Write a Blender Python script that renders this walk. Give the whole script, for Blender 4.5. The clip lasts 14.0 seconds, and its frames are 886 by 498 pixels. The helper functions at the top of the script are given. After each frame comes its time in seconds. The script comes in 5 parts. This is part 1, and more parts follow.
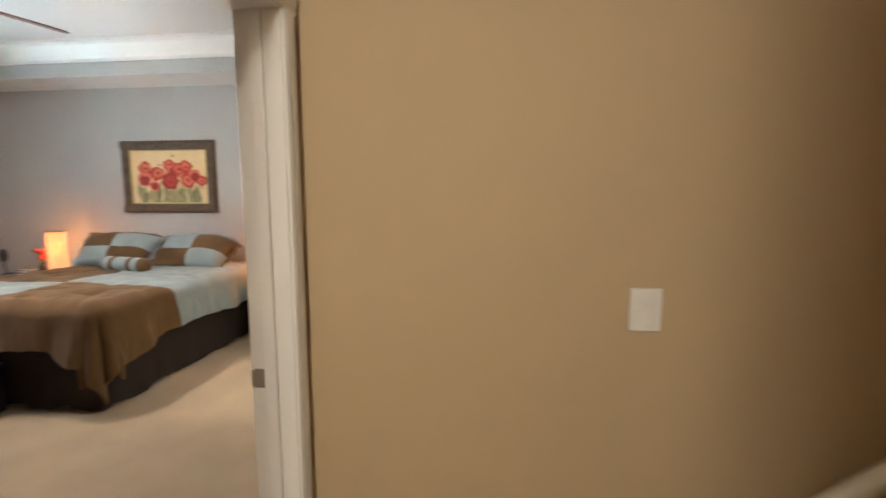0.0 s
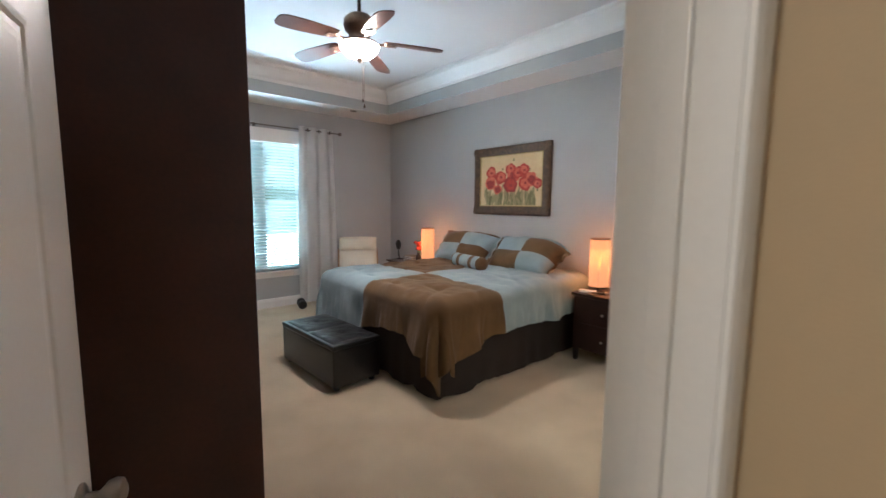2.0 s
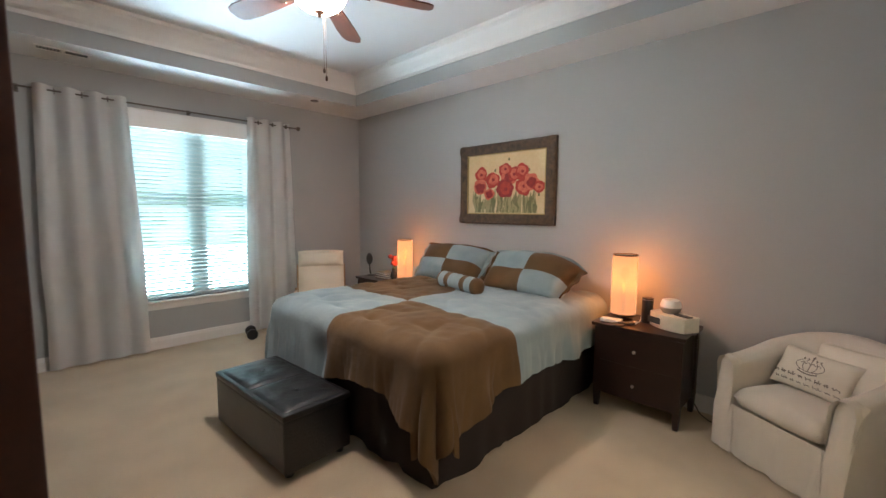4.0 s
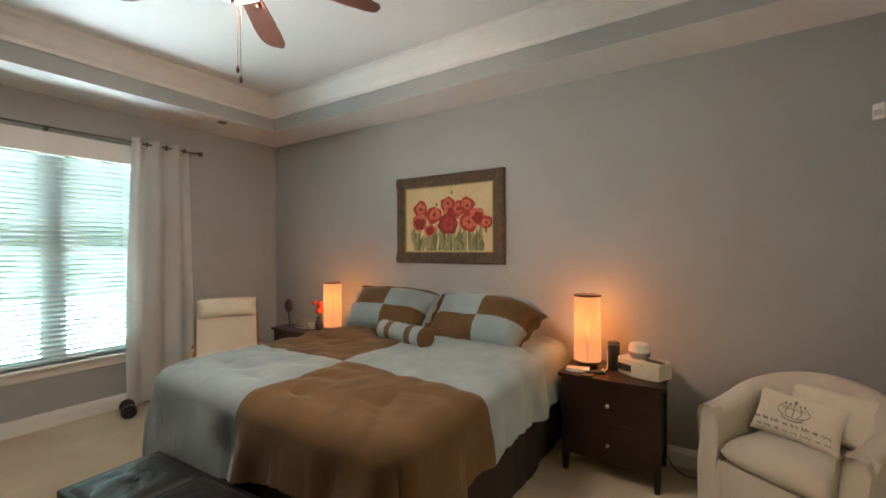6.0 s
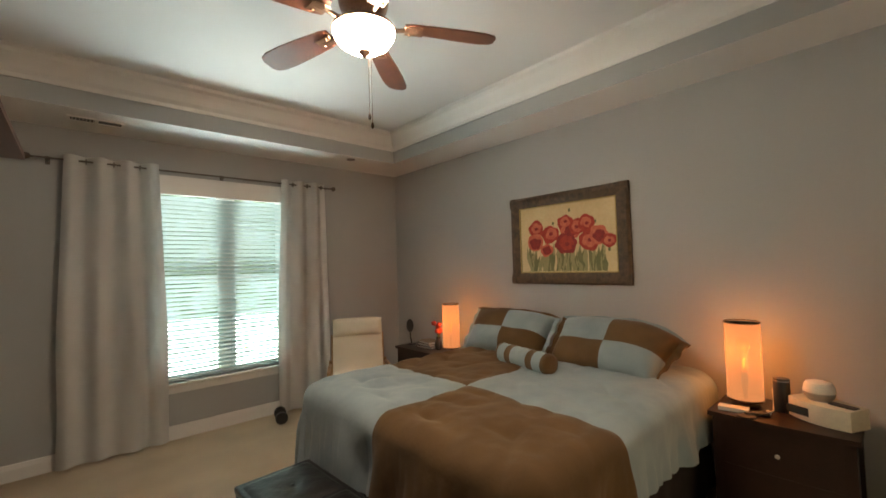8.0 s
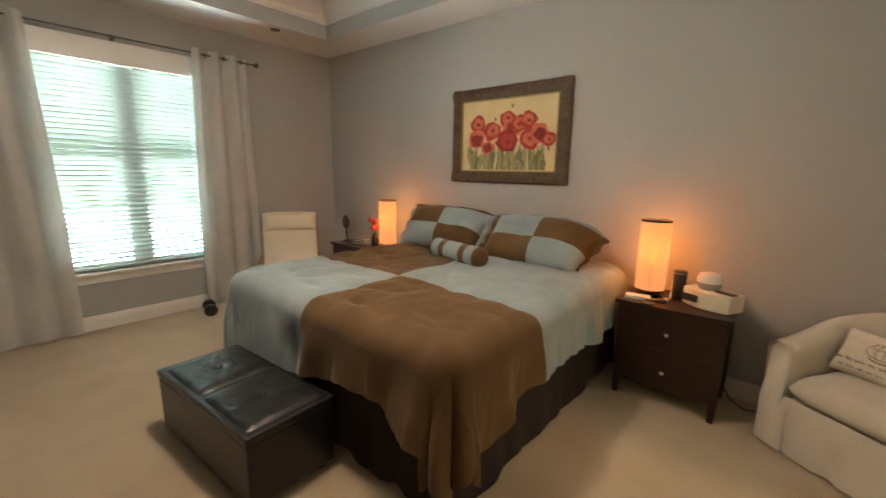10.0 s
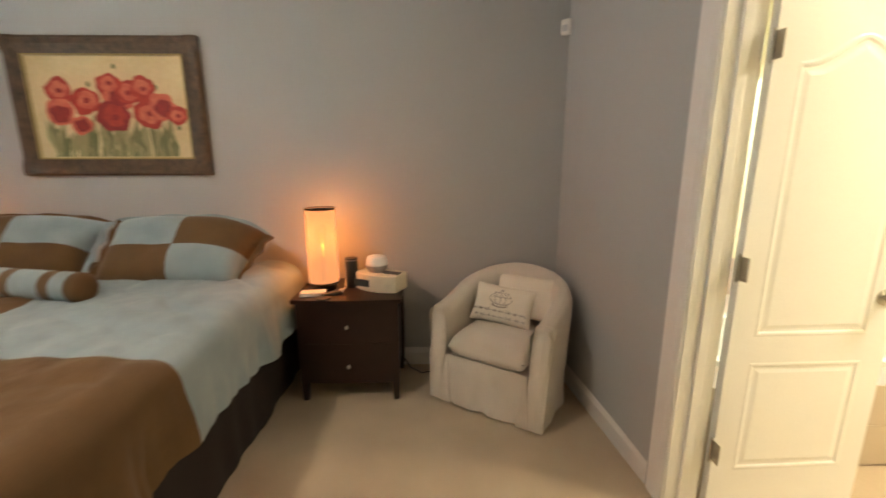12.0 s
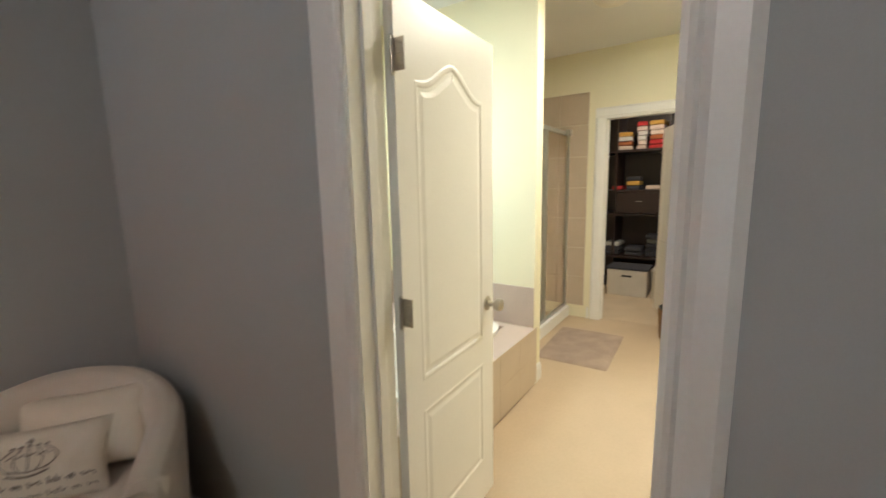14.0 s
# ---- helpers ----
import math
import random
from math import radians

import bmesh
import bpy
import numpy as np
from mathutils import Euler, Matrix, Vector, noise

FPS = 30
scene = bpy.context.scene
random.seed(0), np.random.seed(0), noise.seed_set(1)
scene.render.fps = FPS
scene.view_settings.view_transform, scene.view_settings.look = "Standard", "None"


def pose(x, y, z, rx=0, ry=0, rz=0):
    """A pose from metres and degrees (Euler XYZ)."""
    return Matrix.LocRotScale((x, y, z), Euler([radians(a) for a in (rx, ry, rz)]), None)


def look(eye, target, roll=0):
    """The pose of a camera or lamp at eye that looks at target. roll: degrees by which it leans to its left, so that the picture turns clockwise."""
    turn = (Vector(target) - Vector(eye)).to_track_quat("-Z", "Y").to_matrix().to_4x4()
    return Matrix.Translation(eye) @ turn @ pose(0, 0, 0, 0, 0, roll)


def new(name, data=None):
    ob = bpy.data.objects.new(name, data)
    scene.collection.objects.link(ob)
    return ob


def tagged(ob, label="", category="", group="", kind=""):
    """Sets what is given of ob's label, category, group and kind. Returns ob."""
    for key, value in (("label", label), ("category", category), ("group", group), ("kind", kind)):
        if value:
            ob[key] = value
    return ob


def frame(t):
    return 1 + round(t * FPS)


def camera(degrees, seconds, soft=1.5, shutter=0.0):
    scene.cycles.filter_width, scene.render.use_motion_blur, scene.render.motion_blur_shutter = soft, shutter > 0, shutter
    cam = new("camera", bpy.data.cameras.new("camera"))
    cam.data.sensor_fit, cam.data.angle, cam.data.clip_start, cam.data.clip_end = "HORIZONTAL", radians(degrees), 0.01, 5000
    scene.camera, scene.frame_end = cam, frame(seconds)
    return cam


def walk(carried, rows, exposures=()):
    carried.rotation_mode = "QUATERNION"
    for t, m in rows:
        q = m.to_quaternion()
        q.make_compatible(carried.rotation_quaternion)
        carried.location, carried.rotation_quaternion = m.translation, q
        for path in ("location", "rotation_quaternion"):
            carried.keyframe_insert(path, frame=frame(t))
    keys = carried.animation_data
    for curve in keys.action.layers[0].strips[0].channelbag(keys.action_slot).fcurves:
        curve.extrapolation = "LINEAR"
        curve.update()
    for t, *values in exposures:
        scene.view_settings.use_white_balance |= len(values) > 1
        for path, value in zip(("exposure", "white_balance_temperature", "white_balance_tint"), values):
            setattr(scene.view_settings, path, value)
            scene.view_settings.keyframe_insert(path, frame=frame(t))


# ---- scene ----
cam = camera(94.8, 14.0, shutter=0.4)
PATH = [
    (0, (0.272, 0.503, 1.48), (0.066, 2.48, 1.258), -0.0),
    (0.5, (0.23, 0.698, 1.476), (-0.484, 2.554, 1.26), 0.8),
    (1, (0.218, 0.755, 1.558), (-0.856, 2.422, 1.298), 1.1),
    (1.5, (-0.018, 0.949, 1.512), (-1.346, 2.425, 1.274), 1.3),
    (2, (-0.174, 1.094, 1.484), (-1.674, 2.4, 1.27), 0.5),
    (2.2, (-0.256, 1.164, 1.474), (-1.796, 2.425, 1.278), 0.8),
    (4.5, (-1.091, 1.61, 1.506), (-2.408, 3.105, 1.332), 0.5),
    (5, (-1.226, 1.689, 1.488), (-2.472, 3.246, 1.332), 0.7),
    (5.5, (-1.332, 1.794, 1.498), (-2.514, 3.403, 1.377), 0.3),
    (6, (-1.403, 1.796, 1.517), (-2.493, 3.473, 1.512), -0.2),
    (6.5, (-1.418, 1.795, 1.556), (-2.562, 3.419, 1.783), -1.2),
    (7, (-1.426, 1.763, 1.569), (-2.722, 3.246, 1.912), -1.7),
    (7.5, (-1.448, 1.742, 1.574), (-2.881, 3.113, 1.833), -1.5),
    (7.7, (-1.455, 1.749, 1.578), (-2.924, 3.094, 1.761), -1.3),
    (9.8, (-1.461, 1.823, 1.482), (-2.804, 3.262, 1.132), 1.2),
    (10, (-1.469, 1.843, 1.475), (-2.738, 3.342, 1.097), 1.0),
    (10.5, (-1.47, 1.89, 1.468), (-2.516, 3.539, 1.038), 0.7),
    (11, (-1.467, 1.963, 1.446), (-2.219, 3.763, 1.004), 0.4),
    (11.5, (-1.447, 2.098, 1.455), (-1.838, 4.008, 1.009), 0.1),
    (12, (-1.423, 2.287, 1.448), (-1.381, 4.243, 1.034), -0.1),
    (12.5, (-1.417, 2.458, 1.439), (-0.907, 4.354, 1.059), -0.3),
    (13, (-1.42, 2.646, 1.461), (-0.465, 4.366, 1.098), -0.6),
    (13.5, (-1.38, 2.776, 1.444), (-0.011, 4.193, 1.102), -1.0),
    (14, (-1.238, 2.918, 1.453), (0.394, 4.033, 1.148), -1.2),
]
EXPOSURES = [(0, 1.55, 6050, 10), (0.5, 1.15, 5850, 10), (1, 1.1, 5700, 10), (2.2, 1.1, 5400, 10), (4.5, 1.1, 5950, 10), (5.5, 1.05, 6300, 10), (6.3, 0.75, 6800, 10), (7, 0.45, 7250, 10), (7.7, 0.5, 7250, 10), (10, 0.95, 7300, 10), (11, 1.25, 7150, 10), (12, 1.05, 6750, 10), (12.5, 0.8, 6550, 10), (13.5, 0.5, 6000, 10), (14, 0.4, 5800, 10)]
walk(cam, [(t, look(eye, target, roll)) for t, eye, target, roll in PATH], EXPOSURES)


# ---- light ----
world = bpy.data.worlds.new("world")
scene.world = world
world.use_nodes = True
wn = world.node_tree
sky = wn.nodes.new("ShaderNodeTexSky")
sky.sky_type, sky.sun_disc = "NISHITA", False
sky.sun_elevation, sky.sun_rotation = radians(50), radians(100)
wn.links.new(sky.outputs[0], wn.nodes["Background"].inputs[0])
wn.nodes["Background"].inputs[1].default_value = 0.12


def lamp(name, kind, energy, color, m, **kw):
    data = bpy.data.lights.new(name, kind)
    data.energy, data.color = energy, color
    for k, v in kw.items():
        if k == "size":
            data.size = v
        elif k == "size_y":
            data.shape, data.size_y = "RECTANGLE", v
        elif k == "radius":
            data.shadow_soft_size = v
        elif k == "angle":
            data.angle = v
    ob = new(name, data)
    ob.matrix_world = m
    return ob


lamp("sun", "SUN", 2.5, (1, 0.95, 0.88), look((0, 0, 10), (1.2, -6, 0)), angle=radians(0.5))
# daylight thrown up by the sunlit drive, outside the glass
lamp("window_daylight", "AREA", 215, (0.73, 0.93, 0.99), look((-7.7, 2.9, 0.3), (-5.4, 2.9, 2.2)), size=2.6, size_y=1.6)
lamp("fan_bulb_light", "POINT", 0.6, (1, 0.88, 0.82), pose(-3.14, 2.79, 2.7), radius=0.05)
# unseen area lamp added to light the hall, no fixture goes with it
HALL_LIGHT = lamp("hall_fill_light", "AREA", 18, (1, 0.9, 0.74), look((-0.05, -1.0, 2.6), (-0.05, 0.2, 0.9)), size=0.4, size_y=0.4)
BATH_LIGHT = lamp("bathroom_lamp_light", "AREA", 40, (1, 0.89, 0.68), look((1.3, 3.1, 2.7), (1.3, 3.1, 0)), size=0.6, size_y=0.6)
BATH_DAY = lamp("bathroom_window_daylight", "AREA", 17, (0.84, 0.98, 0.95), look((0.55, 5.0, 1.9), (1.5, 4.3, 1.0)), size=0.9, size_y=0.9)
# added lamp without a fixture, brightens the closet contents
CLOSET_LIGHT = lamp("closet_fill_light", "AREA", 14, (1, 0.8, 0.6), look((4.0, 3.5, 2.6), (4.0, 3.5, 0)), size=0.4, size_y=0.4)

# ---- materials ----


def mat(name, color, rough=0.6, color2=None, scale=6.0, fine=120.0, bump=0.15, bump_scale=None, metal=0.0, spec=0.5, sheen=0.0, detail=4.0, dist=0.004):
    """A surface with patchy colour at two scales and a fine relief."""
    m = bpy.data.materials.new(name)
    m.use_nodes = True
    nt = m.node_tree
    b = nt.nodes["Principled BSDF"]
    L = nt.links.new
    co = nt.nodes.new("ShaderNodeTexCoord")
    geo = nt.nodes.new("ShaderNodeNewGeometry")
    n1 = nt.nodes.new("ShaderNodeTexNoise")
    n1.inputs["Scale"].default_value, n1.inputs["Detail"].default_value = scale, detail
    n2 = nt.nodes.new("ShaderNodeTexNoise")
    n2.inputs["Scale"].default_value, n2.inputs["Detail"].default_value = fine, 3.0
    L(geo.outputs["Position"], n1.inputs["Vector"])
    L(geo.outputs["Position"], n2.inputs["Vector"])
    add = nt.nodes.new("ShaderNodeMath")
    add.operation = "MULTIPLY_ADD"
    L(n1.outputs["Fac"], add.inputs[0])
    add.inputs[1].default_value = 0.65
    mul = nt.nodes.new("ShaderNodeMath")
    mul.operation = "MULTIPLY"
    L(n2.outputs["Fac"], mul.inputs[0])
    mul.inputs[1].default_value = 0.35
    L(mul.outputs[0], add.inputs[2])
    ramp = nt.nodes.new("ShaderNodeValToRGB")
    c2 = color2 or tuple(c * 0.86 for c in color)
    ramp.color_ramp.elements[0].position, ramp.color_ramp.elements[1].position = 0.32, 0.68
    ramp.color_ramp.elements[0].color = (*c2, 1)
    ramp.color_ramp.elements[1].color = (*color, 1)
    L(add.outputs[0], ramp.inputs[0])
    L(ramp.outputs[0], b.inputs["Base Color"])
    b.inputs["Roughness"].default_value, b.inputs["Metallic"].default_value = rough, metal
    b.inputs["Specular IOR Level"].default_value = spec
    if sheen:
        b.inputs["Sheen Weight"].default_value = sheen
    if bump:
        bp = nt.nodes.new("ShaderNodeBump")
        bp.inputs["Strength"].default_value, bp.inputs["Distance"].default_value = bump, dist
        n3 = nt.nodes.new("ShaderNodeTexNoise")
        n3.inputs["Scale"].default_value, n3.inputs["Detail"].default_value = bump_scale or fine, 3.0
        L(geo.outputs["Position"], n3.inputs["Vector"])
        L(n3.outputs["Fac"], bp.inputs["Height"])
        L(bp.outputs[0], b.inputs["Normal"])
    return m


def glow(name, color, strength, base=None):
    m = bpy.data.materials.new(name)
    m.use_nodes = True
    b = m.node_tree.nodes["Principled BSDF"]
    b.inputs["Base Color"].default_value = (*(base or color), 1)
    b.inputs["Emission Color"].default_value = (*color, 1)
    b.inputs["Emission Strength"].default_value = strength
    b.inputs["Roughness"].default_value = 0.7
    return m


GREY = mat("grey_wall_paint", (0.42, 0.428, 0.422), 0.75, (0.39, 0.398, 0.392), 1.3, 260, 0.08, dist=0.002)
TAN = mat("tan_wall_paint", (0.48, 0.365, 0.22), 0.7, (0.45, 0.34, 0.2), 1.1, 260, 0.08, dist=0.002)
CREAMW = mat("pale_yellow_wall_paint", (0.8, 0.75, 0.55), 0.7, (0.76, 0.71, 0.52), 1.2, 260, 0.06, dist=0.002)
CEIL = mat("white_ceiling_paint", (0.78, 0.77, 0.75), 0.8, (0.74, 0.73, 0.71), 1.5, 300, 0.1, dist=0.002)
TRIM = mat("white_trim_paint", (0.8, 0.78, 0.74), 0.35, (0.75, 0.73, 0.69), 3, 90, 0.03)
DOORP = mat("white_door_paint", (0.84, 0.82, 0.78), 0.35, (0.8, 0.78, 0.74), 2.5, 90, 0.04)
CARPET = mat("beige_carpet", (0.66, 0.52, 0.34), 0.95, (0.48, 0.365, 0.225), 2.6, 420, 0.9, 500, sheen=0.3, dist=0.008)
VINYL = mat("beige_bathroom_floor", (0.56, 0.43, 0.29), 0.4, (0.5, 0.385, 0.255), 3, 60, 0.05)
QBLUE = mat("pale_blue_suede", (0.28, 0.335, 0.35), 0.85, (0.195, 0.26, 0.28), 5, 300, 0.3, 8, sheen=0.15, dist=0.02)
QBROWN = mat("brown_suede", (0.132, 0.069, 0.0195), 0.85, (0.08, 0.04, 0.011), 5, 300, 0.3, 8, sheen=0.08, dist=0.02)
SKIRT = mat("dark_brown_bed_skirt", (0.02, 0.012, 0.009), 0.9, (0.013, 0.008, 0.006), 8, 200, 0.2)
SHEET = mat("white_sheet", (0.68, 0.66, 0.63), 0.85, None, 5, 200, 0.2)
LEATHER = mat("black_leather", (0.012, 0.012, 0.0125), 0.3, (0.012, 0.011, 0.012), 7, 300, 0.35, 60, dist=0.006)
ESPRESSO = mat("dark_espresso_wood", (0.024, 0.009, 0.0065), 0.38, (0.012, 0.005, 0.004), 9, 60, 0.08)
ARMOIRE = mat("dark_brown_stained_wood", (0.08, 0.026, 0.016), 0.35, (0.046, 0.016, 0.01), 4, 60, 0.06)
SLIP = mat("cream_slipcover_linen", (0.7, 0.64, 0.545), 0.9, (0.61, 0.555, 0.47), 4, 340, 0.4, 330, sheen=0.3)
PILLOWC = mat("off_white_canvas", (0.82, 0.76, 0.64), 0.9, (0.75, 0.69, 0.575), 5, 340, 0.3, 300)
INK = mat("grey_print", (0.2, 0.17, 0.14), 0.9, (0.28, 0.24, 0.2), 30, 200, 0)
POANG = mat("cream_leather_cushion", (0.74, 0.68, 0.54), 0.55, (0.69, 0.63, 0.5), 4, 120, 0.15, 14, dist=0.01)
BIRCH = mat("birch_wood", (0.45, 0.28, 0.14), 0.45, (0.36, 0.21, 0.1), 6, 80, 0.05)
CURTAIN = mat("white_curtain_cloth", (0.74, 0.735, 0.71), 0.9, (0.68, 0.675, 0.65), 5, 200, 0.2, 90)
STEEL = mat("brushed_nickel", (0.5, 0.47, 0.42), 0.3, (0.42, 0.39, 0.35), 20, 200, 0.03, metal=1.0)
BRONZE = mat("dark_bronze", (0.09, 0.05, 0.03), 0.35, (0.05, 0.03, 0.02), 15, 100, 0.05, metal=0.8)
PLASTIC = mat("white_plastic", (0.75, 0.72, 0.66), 0.4, None, 20, 100, 0.02)
BLACKP = mat("black_plastic", (0.02, 0.02, 0.02), 0.4, None, 20, 100, 0.02)


def part(name, bm, material, parent=None, label=""):
    """Links a bmesh as one mesh object under a thing."""
    me = bpy.data.meshes.new(name)
    bmesh.ops.recalc_face_normals(bm, faces=bm.faces)
    shaded = any(f.smooth for f in bm.faces)
    bm.to_mesh(me)
    bm.free()
    if shaded:
        me.set_sharp_from_angle(angle=radians(50))
    ob = new(name, me)
    for m in material if isinstance(material, (list, tuple)) else (material,):
        me.materials.append(m)
    if parent:
        ob.parent = parent
    if label:
        ob["label"] = label
    return ob


def smooth(ob, angle=40):
    ob.data.shade_smooth()
    ob.data.set_sharp_from_angle(angle=radians(angle))
    return ob


def thing(name, label, category, at=(0, 0, 0), rz=0, group=""):
    ob = new(name)
    ob.empty_display_size = 0.1
    ob.matrix_world = pose(*at, 0, 0, rz)
    return tagged(ob, label, category, group)


def box(bm, x0, x1, y0, y1, z0, z1, bevel=0.0, seg=2):
    vs = [bm.verts.new((x, y, z)) for x in (x0, x1) for y in (y0, y1) for z in (z0, z1)]
    fs = [bm.faces.new([vs[i] for i in q]) for q in ((0, 1, 3, 2), (4, 6, 7, 5), (0, 4, 5, 1), (2, 3, 7, 6), (0, 2, 6, 4), (1, 5, 7, 3))]
    if bevel:
        es = list({e for f in fs for e in f.edges})
        bmesh.ops.bevel(bm, geom=es, offset=bevel, segments=seg, affect="EDGES", profile=0.6)
    return bm


def B(*a, **k):
    return box(bmesh.new(), *a, **k)


def lathe(bm, profile, steps=28, at=(0, 0, 0)):
    """Spins (radius, height) rows round z."""
    rings = []
    for r, z in profile:
        rings.append([bm.verts.new((at[0] + r * math.cos(a), at[1] + r * math.sin(a), at[2] + z)) for a in (2 * math.pi * i / steps for i in range(steps))])
    for p, q in zip(rings, rings[1:]):
        for i in range(steps):
            bm.faces.new((p[i], p[(i + 1) % steps], q[(i + 1) % steps], q[i]))
    for ring in (rings[0], rings[-1]):
        if (ring[0].co - ring[steps // 2].co).length > 1e-4:
            bm.faces.new(ring)
    return bm


def tube(bm, pts, r, steps=10):
    """A round bar along points."""
    pts = [Vector(p) for p in pts]
    rings = []
    for i, p in enumerate(pts):
        d = (pts[min(i + 1, len(pts) - 1)] - pts[max(i - 1, 0)]).normalized()
        u = d.orthogonal().normalized() if abs(d.z) > 0.9 else d.cross(Vector((0, 0, 1))).normalized()
        v = d.cross(u)
        rings.append([bm.verts.new(p + r * (math.cos(a) * u + math.sin(a) * v)) for a in (2 * math.pi * k / steps for k in range(steps))])
    for p, q in zip(rings, rings[1:]):
        for i in range(steps):
            bm.faces.new((p[i], p[(i + 1) % steps], q[(i + 1) % steps], q[i]))
    bm.faces.new(rings[0]), bm.faces.new(rings[-1])
    return bm


def sweep(bm, outline, a, b, up=(0, 0, 1), out=(0, -1, 0)):
    """A moulding: an outline of (out, up) rows carried from a to b."""
    a, b, up, out = Vector(a), Vector(b), Vector(up), Vector(out)
    ra = [bm.verts.new(a + out * o + up * u) for o, u in outline]
    rb = [bm.verts.new(b + out * o + up * u) for o, u in outline]
    n = len(outline)
    for i in range(n):
        bm.faces.new((ra[i], ra[(i + 1) % n], rb[(i + 1) % n], rb[i]))
    bm.faces.new(ra), bm.faces.new(rb)
    return bm


def grid(bm, nu, nv, fn, mat_fn=None, thick=0.0):
    """A sheet of nu x nv cells, fn(u, v) gives the place."""
    vs = [[bm.verts.new(fn(i / nu, j / nv)) for j in range(nv + 1)] for i in range(nu + 1)]
    for i in range(nu):
        for j in range(nv):
            f = bm.faces.new((vs[i][j], vs[i + 1][j], vs[i + 1][j + 1], vs[i][j + 1]))
            f.smooth = True
            if mat_fn:
                f.material_index = mat_fn((i + 0.5) / nu, (j + 0.5) / nv)
    if thick:
        bmesh.ops.recalc_face_normals(bm, faces=bm.faces)
        bmesh.ops.solidify(bm, geom=bm.faces[:], thickness=thick)
    return bm


def N(x, y, z=0.0):
    return noise.noise((x, y, z))


# ---- rooms ----
XW, XE, YN, YS = -6.12, -0.45, 5.06, 0.66
XEB = -0.32       # far face of the east wall
XC = -0.565       # the north-east corner
ZS = 2.83         # soffit
ZT = 3.165         # tray ceiling
TX0, TX1, TY0, TY1 = -5.5, -1.06, 1.12, 4.61
FAN_A = 58.0
WY0, WY1, WZ0, WZ1 = 2.3, 3.5, 0.53, 2.46
DY0, DY1 = 0.79, 1.69       # bedroom doorway
BY0, BY1 = 2.966, 3.762       # bathroom doorway
DH = 2.05


def setting(name, bm, material, label="", cat=""):
    return tagged(part(name, bm, material), label, cat, kind="structure")


setting("floor", B(XW - 0.1, XEB, YS - 0.1, YN + 0.1, -0.12, 0.0), CARPET, "beige cut-pile carpet with soft tracks", "carpet")
bm = B(XW - 0.14, XE, YN, YN + 0.14, 0, 3.4)
setting("wall_north", bm, GREY, "warm grey painted bedroom wall behind the bed", "wall")
bm = B(XW - 0.14, XW, YS - 0.14, WY0, 0, 3.4)
box(bm, XW - 0.14, XW, WY1, YN, 0, 3.4)
box(bm, XW - 0.14, XW, WY0, WY1, 0, WZ0)
box(bm, XW - 0.14, XW, WY0, WY1, WZ1, 3.4)
setting("wall_west", bm, GREY, "grey painted bedroom wall with the window", "wall")
setting("wall_south", B(XW, XE, YS - 0.14, YS, 0, 3.4), GREY, "grey painted bedroom wall", "wall")
bm = B(XE, XE + 0.05, YS - 0.14, DY0, 0, 3.4)
box(bm, XE, XE + 0.05, DY1, BY0, 0, 3.4)
box(bm, XE, XE + 0.05, DY0, DY1, DH, 3.4)
box(bm, XE, XE + 0.05, BY0, BY1, DH, 3.4)
# the stretch towards the north-east corner leans a little
for z0, z1 in ((0, 3.4),):
    vs = [bm.verts.new(p) for z in (z0, z1) for p in ((XE, BY1, z), (XE + 0.05, BY1, z), (XE, YN - 0.001, z), (XC, YN - 0.001, z))]
    for q in ((0, 1, 2, 3), (7, 6, 5, 4), (0, 4, 5, 1), (1, 5, 6, 2), (2, 6, 7, 3), (3, 7, 4, 0)):
        bm.faces.new([vs[i] for i in q])
setting("wall_east", bm, GREY, "grey painted bedroom wall with two doorways", "wall")
bm = B(XE + 0.051, XEB, YS - 0.14, DY0, 0, 3.4)
box(bm, XE + 0.051, XEB, DY1, 1.77, 0, 3.4)
box(bm, XE + 0.051, XEB, DY0, DY1, DH, 3.4)
box(bm, XE + 0.051, XEB, -1.6, YS - 0.141, 0, 3.4)
setting("wall_hall_west", bm, TAN, "tan painted hall wall with the bedroom doorway", "wall")

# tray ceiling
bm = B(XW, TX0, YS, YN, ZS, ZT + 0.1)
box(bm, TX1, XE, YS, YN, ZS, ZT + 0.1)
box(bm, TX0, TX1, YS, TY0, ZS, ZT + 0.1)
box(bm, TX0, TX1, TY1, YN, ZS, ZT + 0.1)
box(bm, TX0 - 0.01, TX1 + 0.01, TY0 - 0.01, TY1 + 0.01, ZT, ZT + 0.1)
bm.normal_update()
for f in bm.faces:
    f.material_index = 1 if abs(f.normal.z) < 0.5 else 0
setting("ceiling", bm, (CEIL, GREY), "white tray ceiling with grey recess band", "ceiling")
crown = [(0, 0), (0.012, 0), (0.02, 0.03), (0.045, 0.06), (0.075, 0.115), (0.1, 0.15), (0.13, 0.17), (0.135, 0.2), (0.0, 0.2)]
bm = bmesh.new()
crown = [(o * 0.95, u * 0.97) for o, u in crown]
zc = ZT - 0.194
sweep(bm, crown, (TX0, TY1, zc), (TX1, TY1, zc), out=(0, -1, 0))
sweep(bm, crown, (TX0, TY0, zc), (TX1, TY0, zc), out=(0, 1, 0))
sweep(bm, crown, (TX0, TY0, zc), (TX0, TY1, zc), out=(1, 0, 0))
sweep(bm, crown, (TX1, TY0, zc), (TX1, TY1, zc), out=(-1, 0, 0))
setting("trim_crown_moulding", bm, TRIM, "white crown moulding round the ceiling tray", "moulding")

base = [(0, 0), (0.016, 0), (0.016, 0.09), (0.012, 0.105), (0.008, 0.125), (0, 0.13)]


